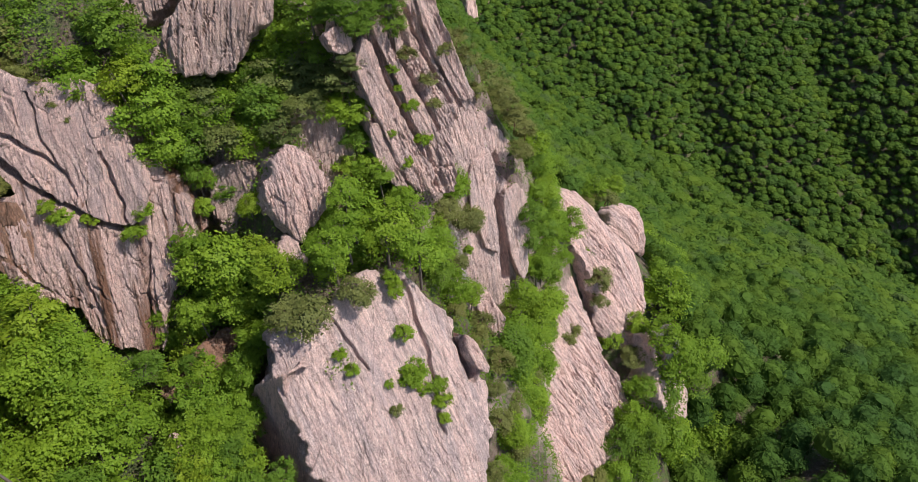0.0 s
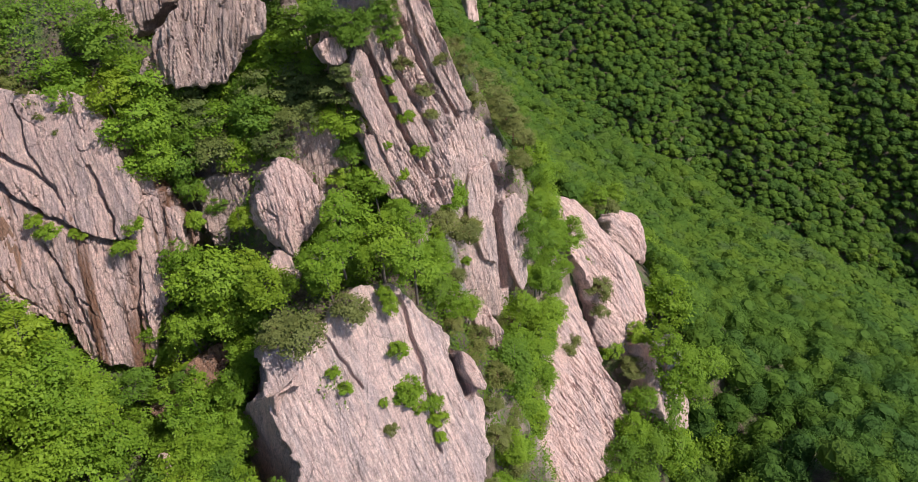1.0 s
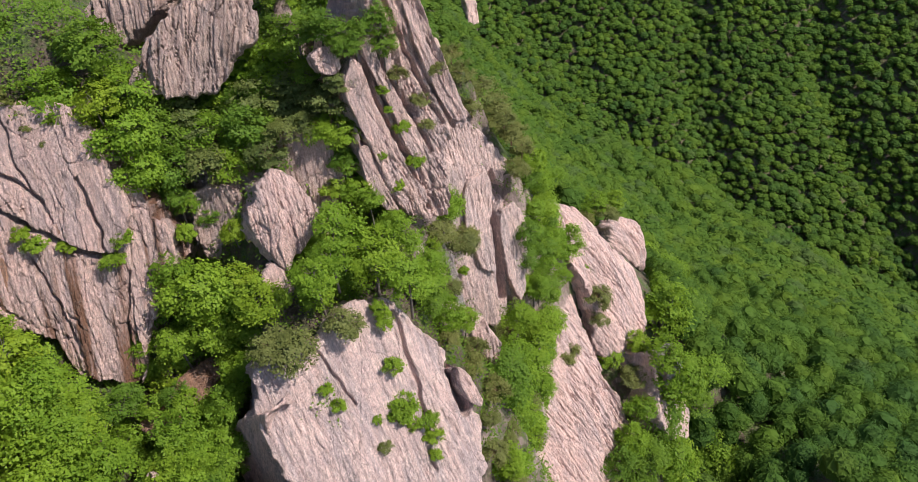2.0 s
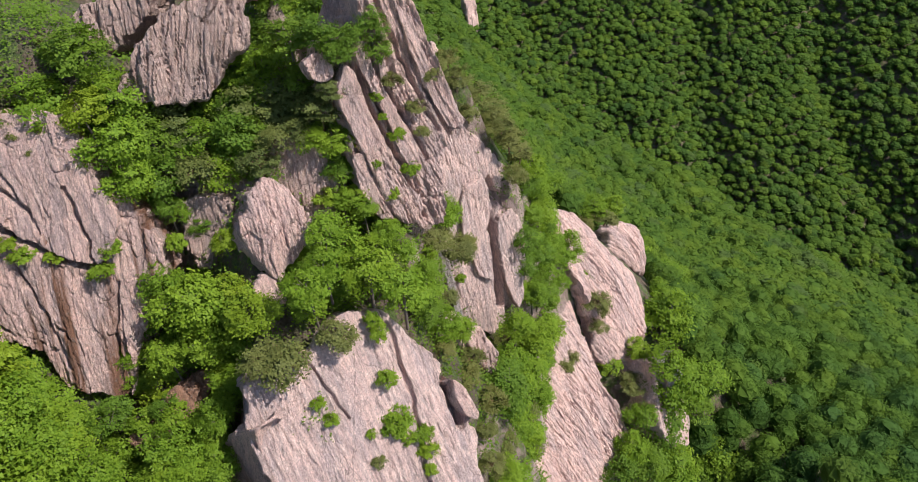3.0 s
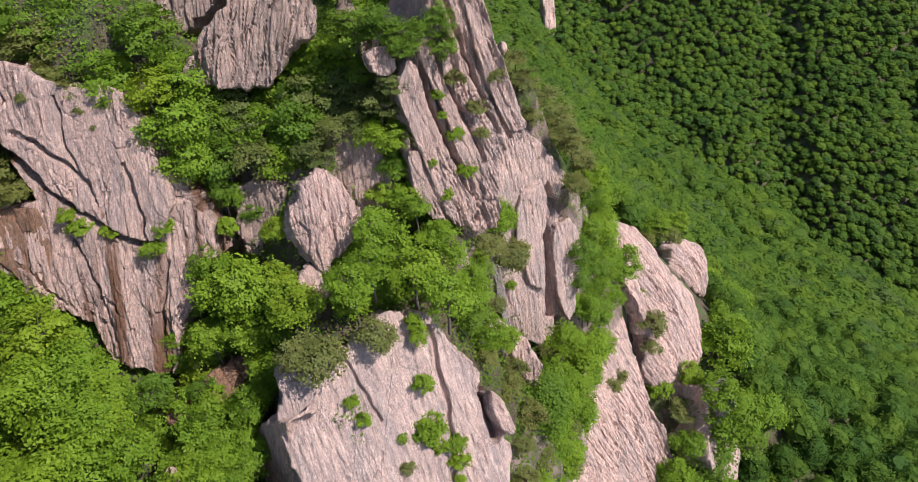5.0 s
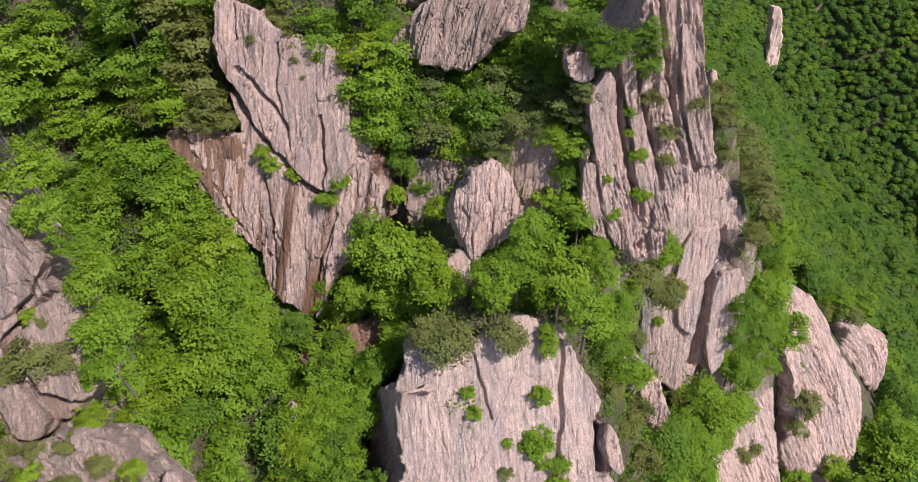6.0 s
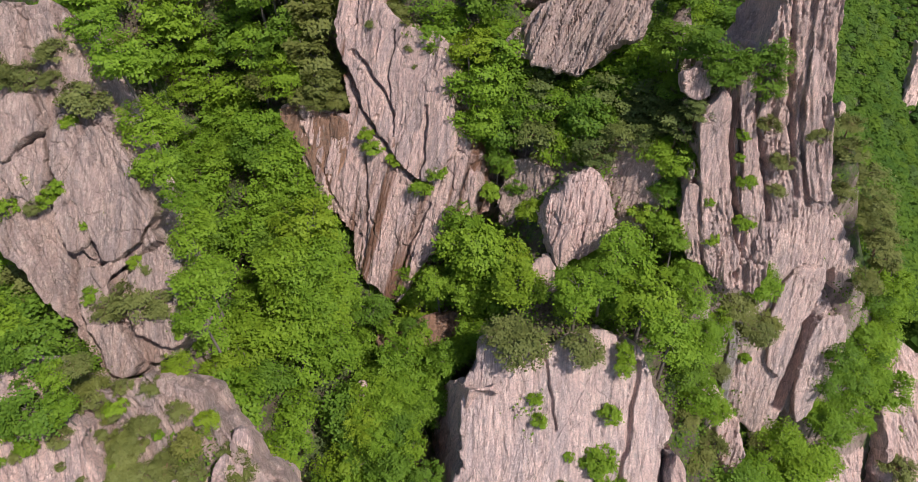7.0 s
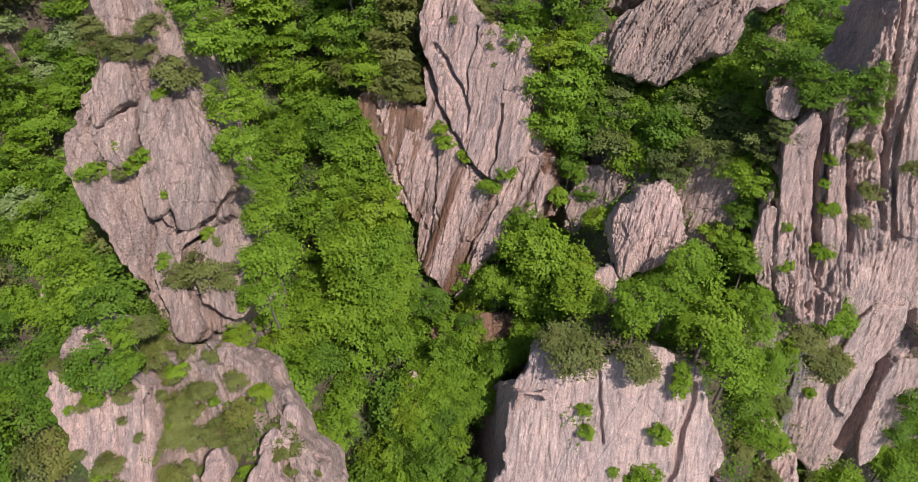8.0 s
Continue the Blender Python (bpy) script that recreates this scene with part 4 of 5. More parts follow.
KINDS = {
    # name, category, label, crown height, flatness of sprays, pads, leaves a pad, leaf size
    "b": ("broadleaf_tree", "tree", "leafy broadleaf tree in fresh bright green", 0.46, 0.22, 82, 40, 0.0275),
    "d": ("deciduous_tree", "tree", "dense broadleaf tree in deep green", 0.50, 0.24, 82, 40, 0.0270),
    "y": ("young_tree", "tree", "young broadleaf tree in yellowish lime green", 0.46, 0.22, 80, 40, 0.0275),
    "g": ("bush", "bush", "small bright green bush on bare granite", 0.36, 0.5, 34, 42, 0.044),
    "p": ("pine_tree", "tree", "dull green mountain pine with flat layered boughs", 0.42, 0.16, 60, 52, 0.025),
    "s": ("scrub_pine", "bush", "low olive scrub pine clinging to granite", 0.30, 0.35, 52, 52, 0.027),
    "x": ("olive_bush", "bush", "brownish olive shrub on the upper slope", 0.38, 0.4, 60, 46, 0.031),
    "w": ("blossoming_tree", "tree", "broadleaf tree speckled with cream blossom", 0.42, 0.3, 86, 36, 0.030),
}
MODELS = {}


def tree_model(kind, turn):
    """One tree with a crown one metre across, base at its origin."""
    if (kind, turn) in MODELS:
        return MODELS[kind, turn]
    name, category, label, tall, flat, pads, leaves, size = KINDS[kind]
    rng = np.random.default_rng(sum(map(ord, kind)) * 13 + turn)
    low = kind in "gsx"
    mid = 0.30 if low else 0.58
    lobes = rng.normal(0, 1, (7 if not low else 5, 3))
    lobes /= np.linalg.norm(lobes, axis=1)[:, None]
    way = rng.normal(0, 1, (pads, 3))
    way[:, 2] = np.abs(way[:, 2]) * 1.0 - 0.25
    way /= np.linalg.norm(way, axis=1)[:, None]
    bulge = 0.66 + 0.42 * np.maximum(0, (way @ lobes.T)).max(1) ** 3 + rng.uniform(-0.14, 0.10, pads)
    fill = np.where(rng.random(pads) < 0.25, rng.uniform(0.35, 0.7, pads), 1.0)
    r = np.array([0.44, 0.44, tall])
    centres = way * r * (bulge * fill)[:, None]
    if kind == "p":
        centres[:, 2] = np.round(centres[:, 2] / 0.13) * 0.13 + rng.normal(0, 0.012, pads)
    v, f = leaf_cloud(rng, centres, 0.062, leaves, size, way, flat, (0.55, 0.36, 0.75))
    v[:, 2] += mid
    base = new(name)
    tagged(base, label, category)
    wood = PINE_BARK if kind in "ps" else BARK
    lean = rng.uniform(-0.08, 0.08, 2)
    top = np.array([lean[0], lean[1], mid + tall * 0.5])
    trunk = [(0, 0, -0.10 if low else -0.55), (lean[0] * 0.2, lean[1] * 0.3, mid * 0.4), (lean[0] * 0.7, lean[1] * 0.6, mid * 0.9), tuple(top)]
    part("trunk", limb_mesh("trunk", [(trunk, 0.032, 0.008)], wood, 7), base)
    for group in np.array_split(rng.permutation(pads)[:20], 5):
        hub = centres[group].mean(0) * 0.55 + np.array([0, 0, mid])
        root = np.array([lean[0] * 0.5, lean[1] * 0.5, max(0.03, min(hub[2] - 0.10, mid + 0.08))])
        rows = [([root, root * 0.5 + hub * 0.5 + np.array([0, 0, 0.02]), hub], 0.016, 0.008)]
        for i in group:
            end = centres[i] + np.array([0, 0, mid])
            rows.append(([hub, end], 0.007, 0.002))
        part("limb", limb_mesh("limb", rows, wood), base)
    part("crown", mesh_from("crown", v, f, LEAF[kind]), base)
    MODELS[kind, turn] = base
    return base


ACCENT_TREES = [
    ("y", -19.4, 46.9, 206.9, 2.4), ("g", -25.1, 49.1, 204.8, 2.3), ("g", -30.3, 46.9, 205.5, 2.0),
    ("g", -31.1, 44.9, 204.4, 1.7), ("d", -19.1, 88.8, 208.0, 9.6), ("d", -14.1, 73.8, 212.6, 6.6),
    ("p", -25.5, 56.9, 214.3, 5.4), ("p", -23.5, 53.5, 210.2, 5.6), ("p", -18.3, 57.8, 212.6, 6.1),
    ("p", -15.3, 59.1, 212.8, 6.1), ("p", -12.6, 61.0, 212.6, 4.5), ("p", -5.9, 47.9, 201.8, 3.7),
    ("y", -22.5, 26.7, 194.4, 3.7), ("y", -25.7, 16.3, 206.7, 1.5),
]
TERRACE_TREES = [
    ("b", -9.8, 46.1, 208.2, 4.6), ("b", -6.9, 44.9, 206.4, 4.8), ("b", -3.7, 43.2, 205.0, 4.4),
    ("b", -11.2, 41.2, 207.1, 4.0), ("b", -10.1, 43.2, 207.4, 3.8),
]
GAP_TREES = [
    ("b", -3.7, 47.9, 200.1, 3.2), ("b", -2.0, 48.3, 199.0, 3.3), ("d", -1.7, 46.6, 197.6, 3.3),
    ("b", -2.5, 50.5, 199.6, 2.8), ("s", -5.1, 47.9, 201.0, 2.7), ("s", 0.0, 49.6, 196.1, 2.9),
    ("b", -0.3, 46.6, 195.0, 3.4), ("s", -0.5, 45.2, 194.0, 2.6), ("b", 1.4, 48.9, 191.6, 3.0),
    ("b", -4.6, 50.8, 201.5, 3.0), ("g", -3.3, 46.8, 199.2, 2.4), ("d", -19.8, 31.3, 194.5, 3.5),
    ("b", -18.4, 27.7, 193.7, 3.5), ("b", -20.7, 33.8, 195.0, 3.1), ("d", -17.8, 25.3, 193.7, 3.4),
    ("g", -20.2, 35.5, 196.2, 2.7), ("b", -20.6, 26.7, 194.2, 3.0), ("d", -15.3, 26.6, 193.8, 2.9),
]
BUTTRESS_SHRUBS = [
    ("s", -13.3, 36.1, 204.1, 4.5), ("s", -14.7, 36.0, 204.7, 2.8), ("s", -9.1, 38.6, 204.2, 3.8),
    ("g", -5.8, 39.9, 203.1, 1.9), ("g", -6.2, 40.5, 203.8, 1.6), ("g", -10.3, 34.4, 200.8, 1.4),
    ("g", -9.3, 33.6, 199.7, 1.5), ("g", -5.0, 37.1, 200.5, 1.7), ("g", -4.2, 34.5, 197.8, 2.6),
    ("g", -6.3, 33.4, 197.9, 1.1), ("g", -2.1, 34.2, 196.7, 1.9), ("g", -1.8, 33.2, 195.6, 1.9),
    ("g", -4.2, 34.2, 197.6, 2.0), ("g", -3.3, 33.6, 196.7, 1.2), ("s", -5.6, 31.8, 196.3, 1.3),
    ("g", -1.4, 32.1, 194.5, 1.3),
]
RIDGE_SHRUBS = [
    ("s", -48.9, 25.5, 222.1, 2.9), ("s", -45.6, 24.7, 219.5, 4.2), ("s", -50.0, 23.2, 220.7, 3.1),
    ("s", -48.2, 24.3, 220.6, 2.1), ("g", -44.5, 20.5, 215.0, 1.7), ("g", -38.4, 22.6, 213.3, 1.1),
    ("g", -39.4, 17.2, 209.0, 1.9), ("s", -36.4, 19.1, 208.9, 3.9), ("s", -37.6, 17.6, 208.3, 2.9),
    ("s", -34.7, 19.9, 208.7, 2.8), ("g", -47.6, 16.9, 213.5, 2.3), ("g", -41.8, 19.9, 212.9, 1.0),
    ("g", -44.9, 19.3, 214.1, 1.7), ("g", -42.7, 22.8, 216.0, 1.0), ("g", -37.6, 20.6, 211.0, 1.3),
    ("g", -32.7, 20.0, 207.6, 1.9), ("s", -45.4, 18.3, 213.6, 1.6), ("g", -40.8, 24.4, 216.3, 0.9),
    ("g", -32.7, 19.6, 207.2, 1.2), ("s", -52.0, 21.9, 220.7, 3.2), ("s", -53.0, 22.4, 221.6, 2.7),
    ("g", -46.0, 23.4, 218.4, 1.3), ("g", -47.0, 19.4, 215.2, 1.3), ("g", -40.9, 21.6, 213.7, 0.9),
    ("s", -36.8, 20.9, 210.7, 1.2),
]
RIDGE_TREES = [
    ("b", -44.6, 28.4, 221.2, 4.0), ("b", -41.7, 26.8, 218.0, 3.9), ("b", -38.9, 25.5, 215.8, 3.3),
    ("b", -34.8, 24.0, 212.7, 3.2), ("b", -32.7, 23.0, 210.6, 3.7), ("b", -31.3, 21.1, 208.7, 3.2),
    ("b", -48.0, 29.0, 223.1, 3.6), ("b", -36.5, 25.0, 214.6, 2.8), ("y", -30.9, 17.7, 206.7, 2.3),
    ("d", -33.1, 9.3, 209.4, 4.0), ("b", -31.6, 10.7, 209.3, 2.5), ("g", -34.1, 7.9, 208.3, 1.7),
    ("g", -32.8, 7.9, 207.3, 1.4), ("d", -35.2, 11.7, 211.7, 3.6), ("b", -37.4, 10.8, 212.6, 3.7),
    ("s", -32.2, 12.7, 211.5, 2.3), ("b", -39.8, 11.2, 213.4, 3.3), ("b", -32.7, 11.7, 211.1, 2.2),
]
PILLAR_TREES = [
    ("b", -1.0, 59.5, 198.8, 3.9), ("s", -1.5, 56.8, 197.5, 3.1), ("s", 1.3, 58.0, 194.4, 3.6),
    ("s", 1.9, 44.8, 188.9, 3.7), ("s", 2.3, 47.4, 188.3, 3.2), ("d", -6.5, 62.5, 217.1, 2.8),
    ("d", -5.7, 61.6, 215.5, 2.6), ("s", -3.6, 61.9, 210.1, 3.0), ("s", -1.5, 65.3, 213.3, 3.0),
    ("g", -5.7, 58.7, 209.3, 1.5), ("g", -4.2, 58.6, 205.7, 2.0), ("g", -5.9, 56.2, 204.7, 2.0),
    ("b", -10.4, 55.5, 211.3, 3.3), ("d", -10.2, 54.1, 209.4, 3.0), ("x", -7.7, 60.4, 214.0, 1.9),
    ("s", -2.8, 61.6, 207.8, 1.8), ("x", -2.1, 64.6, 212.1, 2.0),
]
SHOULDER_SHRUBS = [
    ("s", 1.0, 76.9, 204.7, 4.2), ("s", 3.0, 77.5, 201.9, 5.0), ("s", 5.3, 78.8, 198.5, 5.6),
    ("s", 2.3, 73.0, 202.3, 3.1), ("s", 8.1, 80.4, 192.5, 4.7), ("s", -0.2, 77.2, 207.3, 3.1),
    ("s", 4.8, 76.7, 197.3, 4.4), ("s", 7.4, 74.0, 197.8, 3.4), ("s", 9.1, 76.0, 194.0, 3.6),
    ("b", 10.7, 77.8, 190.0, 4.0), ("s", 6.3, 73.5, 200.4, 2.9), ("b", 12.2, 79.3, 185.8, 4.2),
    ("s", 8.2, 71.3, 194.4, 3.0),
]
DOME_SHRUBS = [
    ("g", 20.1, 86.9, 167.4, 4.0), ("g", 20.7, 81.1, 164.8, 3.9), ("s", 23.3, 76.5, 162.8, 4.9),
    ("s", 18.0, 67.8, 158.9, 4.8), ("s", 23.7, 73.5, 160.5, 2.9), ("g", 26.5, 71.7, 152.4, 4.1),
    ("g", 31.6, 73.6, 153.9, 4.2), ("s", 30.1, 68.4, 151.2, 4.5), ("b", 30.7, 63.9, 148.6, 5.2),
    ("b", 29.1, 59.2, 146.7, 5.7), ("d", 27.2, 56.2, 144.7, 5.7), ("d", 31.9, 58.7, 142.6, 7.4),
    ("s", 17.6, 91.1, 166.8, 3.1), ("s", 29.0, 74.6, 152.6, 2.6),
]
DOME_FOOT_TREES = [
    ("d", 34.7, 67.2, 130.3, 10.7), ("b", 40.1, 64.7, 128.4, 10.8), ("d", 29.9, 60.8, 132.8, 9.1),
    ("b", 55.7, 91.9, 119.6, 8.5), ("b", 49.0, 101.7, 123.9, 7.1), ("b", 49.5, 70.5, 122.8, 11.6),
    ("b", 53.1, 66.0, 122.0, 10.3), ("b", 25.0, 95.0, 166.3, 5.2), ("s", 27.0, 93.1, 166.4, 4.2),
    ("b", 28.9, 97.4, 165.5, 4.7), ("s", 23.9, 93.2, 165.6, 4.2), ("s", 21.7, 50.7, 142.3, 5.2),
    ("b", 25.8, 51.7, 141.4, 5.9), ("d", 30.8, 54.3, 138.3, 6.2),
]
SHELF_TREES = [
    ("b", -28.4, 51.1, 209.2, 3.4), ("b", -31.5, 51.6, 210.7, 3.5), ("b", -24.6, 50.6, 207.5, 2.8),
    ("b", -17.9, 53.7, 209.5, 3.3), ("d", -15.4, 55.7, 209.1, 3.0), ("b", -13.7, 57.4, 209.8, 3.3),
    ("b", -11.3, 57.3, 207.9, 3.1), ("b", -9.3, 56.9, 206.0, 2.8), ("d", -11.4, 56.1, 206.5, 2.8),
    ("d", -11.2, 59.2, 209.5, 3.1), ("s", -11.2, 62.1, 211.8, 2.9), ("d", -9.4, 65.2, 214.3, 2.9),
    ("x", -34.0, 52.2, 212.0, 2.9), ("b", -32.9, 50.4, 208.7, 2.6), ("d", -22.9, 50.1, 205.9, 2.2),
]
WALL_SHRUBS = [
    ("s", -34.7, 49.3, 216.6, 1.2), ("g", -28.5, 44.9, 208.1, 1.8), ("g", -29.4, 43.8, 206.6, 2.1),
    ("g", -35.5, 43.9, 208.4, 2.3), ("g", -36.2, 44.3, 209.2, 1.7), ("s", -39.2, 49.2, 217.7, 1.4),
    ("s", -33.6, 48.8, 215.5, 1.0), ("g", -33.3, 44.1, 208.1, 1.2), ("s", -29.4, 46.6, 211.1, 0.9),
    ("x", -32.9, 49.8, 217.1, 1.0), ("x", -35.9, 50.2, 218.4, 1.1), ("g", -32.5, 44.0, 207.8, 1.0),
]
WALL_TREES = [
    ("x", -47.5, 49.7, 215.7, 5.6), ("x", -46.1, 47.3, 213.1, 5.5), ("x", -42.4, 45.5, 211.9, 4.5),
    ("b", -46.7, 44.5, 211.3, 4.9), ("x", -48.8, 43.1, 210.3, 4.4), ("x", -40.4, 44.7, 211.3, 2.7),
    ("x", -44.2, 43.9, 210.8, 3.4), ("d", -48.9, 46.9, 213.4, 5.7), ("d", -48.1, 52.3, 218.4, 5.1),
    ("x", -42.4, 43.9, 210.7, 2.6), ("b", -52.7, 45.9, 211.4, 5.2), ("y", -29.4, 51.4, 216.8, 4.6),
    ("b", -28.0, 50.4, 214.2, 5.6), ("b", -27.1, 48.9, 211.6, 4.6), ("d", -25.9, 52.8, 213.7, 5.2),
    ("d", -24.8, 51.5, 211.2, 4.9), ("b", -27.8, 54.0, 216.2, 5.2), ("p", -23.8, 54.6, 213.6, 4.7),
    ("p", -25.5, 56.2, 215.3, 4.2), ("d", -24.8, 49.6, 209.0, 2.7), ("b", -20.6, 53.0, 210.2, 4.4),
    ("p", -22.1, 52.0, 210.9, 4.6),
]
CREST_TREES = [
    ("x", -41.3, 54.3, 219.6, 4.8), ("x", -38.4, 54.1, 218.7, 4.1), ("x", -36.3, 54.6, 217.9, 3.5),
    ("b", -34.0, 54.8, 217.6, 2.9), ("d", -39.1, 57.4, 219.3, 4.9), ("d", -32.9, 56.6, 218.0, 4.6),
    ("x", -35.2, 58.8, 218.9, 4.8), ("b", -30.2, 55.7, 216.9, 3.4), ("d", -43.4, 54.2, 220.4, 4.9),
    ("x", -38.2, 51.7, 218.2, 2.3), ("b", -29.9, 53.2, 215.0, 2.8),
]
EAST_SCRUB = [
    ("s", 4.4, 43.8, 186.0, 3.6), ("b", 7.3, 53.0, 180.2, 4.3), ("s", 6.2, 42.8, 178.6, 3.8),
    ("b", 5.5, 40.2, 177.2, 4.1), ("b", 9.8, 54.0, 176.3, 4.1), ("s", 4.1, 41.3, 184.5, 2.8),
    ("b", 8.6, 59.7, 177.8, 4.3), ("s", 9.3, 49.8, 173.6, 3.5), ("b", 5.2, 47.5, 183.6, 3.1),
    ("b", 7.3, 46.3, 176.1, 3.6), ("s", 9.9, 46.1, 171.6, 3.0), ("b", 7.8, 42.0, 173.8, 3.6),
    ("b", 11.4, 72.4, 178.4, 4.2), ("b", 11.7, 68.6, 175.0, 4.2), ("s", 4.3, 38.2, 182.9, 3.2),
    ("b", 6.1, 38.3, 179.7, 3.3), ("b", 4.9, 35.1, 178.3, 3.7), ("s", 6.9, 38.5, 175.7, 3.3),
    ("s", 3.3, 32.8, 180.4, 3.6), ("b", 6.3, 35.3, 175.1, 3.8),
]
WALL_FOOT_TREES = [
    ("b", -39.4, 38.4, 202.8, 4.5), ("b", -44.3, 39.7, 205.4, 5.1), ("b", -36.0, 37.2, 200.1, 4.4),
    ("b", -34.5, 36.3, 198.3, 4.4), ("b", -47.1, 40.6, 207.5, 5.2), ("b", -41.8, 39.0, 203.9, 4.6),
    ("b", -38.0, 37.9, 201.1, 3.5), ("g", -32.4, 35.0, 196.4, 3.5), ("d", -29.3, 35.7, 196.8, 3.4),
    ("g", -26.8, 35.5, 195.9, 2.8), ("b", -25.2, 44.0, 203.8, 3.5), ("b", -22.7, 43.0, 203.2, 5.4),
    ("b", -19.5, 43.1, 202.6, 5.3), ("b", -24.2, 39.6, 200.0, 3.8), ("b", -20.8, 40.5, 200.6, 4.3),
    ("b", -17.5, 42.3, 201.8, 4.2), ("b", -19.4, 38.6, 198.0, 3.8), ("b", -21.5, 35.4, 195.1, 4.4),
    ("d", -24.7, 36.5, 196.8, 2.6), ("y", -19.2, 47.4, 206.6, 2.2), ("g", -24.0, 47.3, 206.9, 2.2),
]
SPIRE_SHRUBS = [
    ("d", -6.0, 58.6, 218.6, 2.8), ("s", -5.0, 58.4, 216.0, 2.1), ("s", -3.0, 58.8, 212.9, 2.1),
    ("g", -6.4, 57.1, 215.3, 1.3), ("g", -4.8, 56.8, 211.4, 1.7), ("g", -3.5, 56.3, 207.5, 2.1),
    ("g", -5.4, 54.2, 206.1, 1.5), ("s", -1.6, 60.9, 215.2, 2.2), ("s", -2.4, 58.4, 210.5, 1.6),
    ("g", -5.9, 56.7, 213.4, 1.0), ("g", -6.7, 54.6, 209.6, 1.2), ("d", -6.5, 59.0, 220.7, 3.0),
    ("d", -8.3, 57.4, 220.2, 3.0), ("d", -8.8, 56.7, 219.4, 2.5),
]
SPIRE_FOOT_TREES = [
    ("b", -10.5, 55.0, 212.0, 3.5), ("b", -9.8, 54.3, 209.0, 3.2), ("g", -11.3, 52.1, 207.3, 2.3),
    ("p", -11.1, 55.5, 214.6, 3.6), ("p", -10.1, 55.8, 216.8, 3.0), ("d", -11.2, 57.9, 220.7, 3.8),
    ("d", -13.6, 59.2, 219.5, 4.2), ("p", -14.2, 58.5, 214.3, 4.6), ("d", -13.1, 58.4, 216.3, 3.2),
    ("b", -17.5, 60.8, 214.8, 5.3), ("b", -20.2, 60.4, 215.8, 4.3), ("p", -15.6, 57.6, 212.7, 4.6),
    ("d", -17.4, 56.0, 211.4, 4.2), ("d", -19.4, 57.7, 213.1, 4.2), ("g", -8.7, 53.4, 207.3, 2.1),
    ("p", -12.8, 56.6, 212.6, 3.2), ("b", -18.9, 54.5, 210.2, 3.3), ("d", -9.2, 56.9, 220.0, 2.8),
    ("b", -9.7, 52.4, 206.8, 2.7), ("p", -15.4, 53.7, 212.9, 3.3), ("p", -13.5, 54.6, 213.1, 3.1),
    ("b", -12.1, 54.4, 212.3, 2.6),
]
PILLAR_FOOT_TREES = [
    ("b", -0.8, 65.3, 193.2, 4.4), ("s", -1.6, 63.8, 190.8, 4.1), ("s", 1.6, 65.5, 188.1, 4.3),
    ("g", 1.4, 63.7, 183.5, 1.6), ("b", -3.5, 60.3, 188.8, 5.5), ("b", -4.3, 58.0, 184.7, 5.6),
    ("b", -6.7, 57.8, 189.4, 5.3), ("b", -3.2, 61.4, 191.2, 3.4), ("s", 2.0, 57.2, 171.3, 6.3),
    ("b", -2.1, 57.1, 178.7, 4.4), ("s", 4.3, 57.0, 165.6, 5.0), ("b", -1.2, 58.9, 180.3, 4.4),
    ("b", 7.4, 58.2, 162.1, 6.9), ("b", 10.0, 62.8, 166.6, 6.8), ("s", 7.6, 63.3, 170.5, 4.1),
    ("b", 10.7, 60.7, 159.5, 8.0), ("b", 6.6, 56.2, 158.5, 5.3), ("b", 12.5, 68.3, 167.0, 6.1),
    ("b", -11.7, 53.7, 195.0, 5.5), ("b", -8.8, 57.1, 195.1, 5.7), ("b", -7.8, 52.3, 205.8, 3.0),
    ("b", -5.7, 51.0, 204.0, 2.9),
]
FILL_TREES = [
    ("b", -33.5, 33.0, 202.8, 4.9), ("b", -32.6, 31.6, 200.7, 4.6), ("b", -32.0, 30.5, 198.4, 5.0),
    ("b", -33.9, 28.7, 197.5, 5.1), ("g", -24.2, 29.1, 195.6, 3.2), ("b", -23.4, 32.5, 196.7, 3.8),
    ("b", -21.2, 32.1, 195.5, 3.8), ("b", -21.8, 29.3, 195.7, 3.7), ("d", -19.7, 29.6, 193.8, 3.2),
    ("b", -22.2, 27.3, 195.1, 3.4), ("b", -19.6, 36.8, 196.7, 3.0), ("b", -35.2, 31.8, 203.5, 4.9),
    ("b", -31.2, 31.9, 198.5, 4.4), ("b", -29.2, 30.2, 196.5, 5.0), ("b", -20.3, 34.3, 195.6, 3.2),
    ("g", -23.3, 35.2, 197.5, 2.7), ("b", -22.1, 31.5, 196.2, 3.2), ("b", -19.8, 31.2, 194.5, 3.0),
    ("b", -23.2, 30.5, 196.3, 3.2), ("d", -52.8, 49.3, 219.1, 5.2), ("x", -51.0, 49.3, 218.2, 5.1),
    ("d", -52.9, 47.7, 217.0, 5.2), ("b", -19.4, 35.1, 197.5, 3.2), ("b", -19.1, 31.9, 195.7, 3.2),
    ("b", -18.1, 38.0, 198.7, 2.4),
]

FRESH = set()


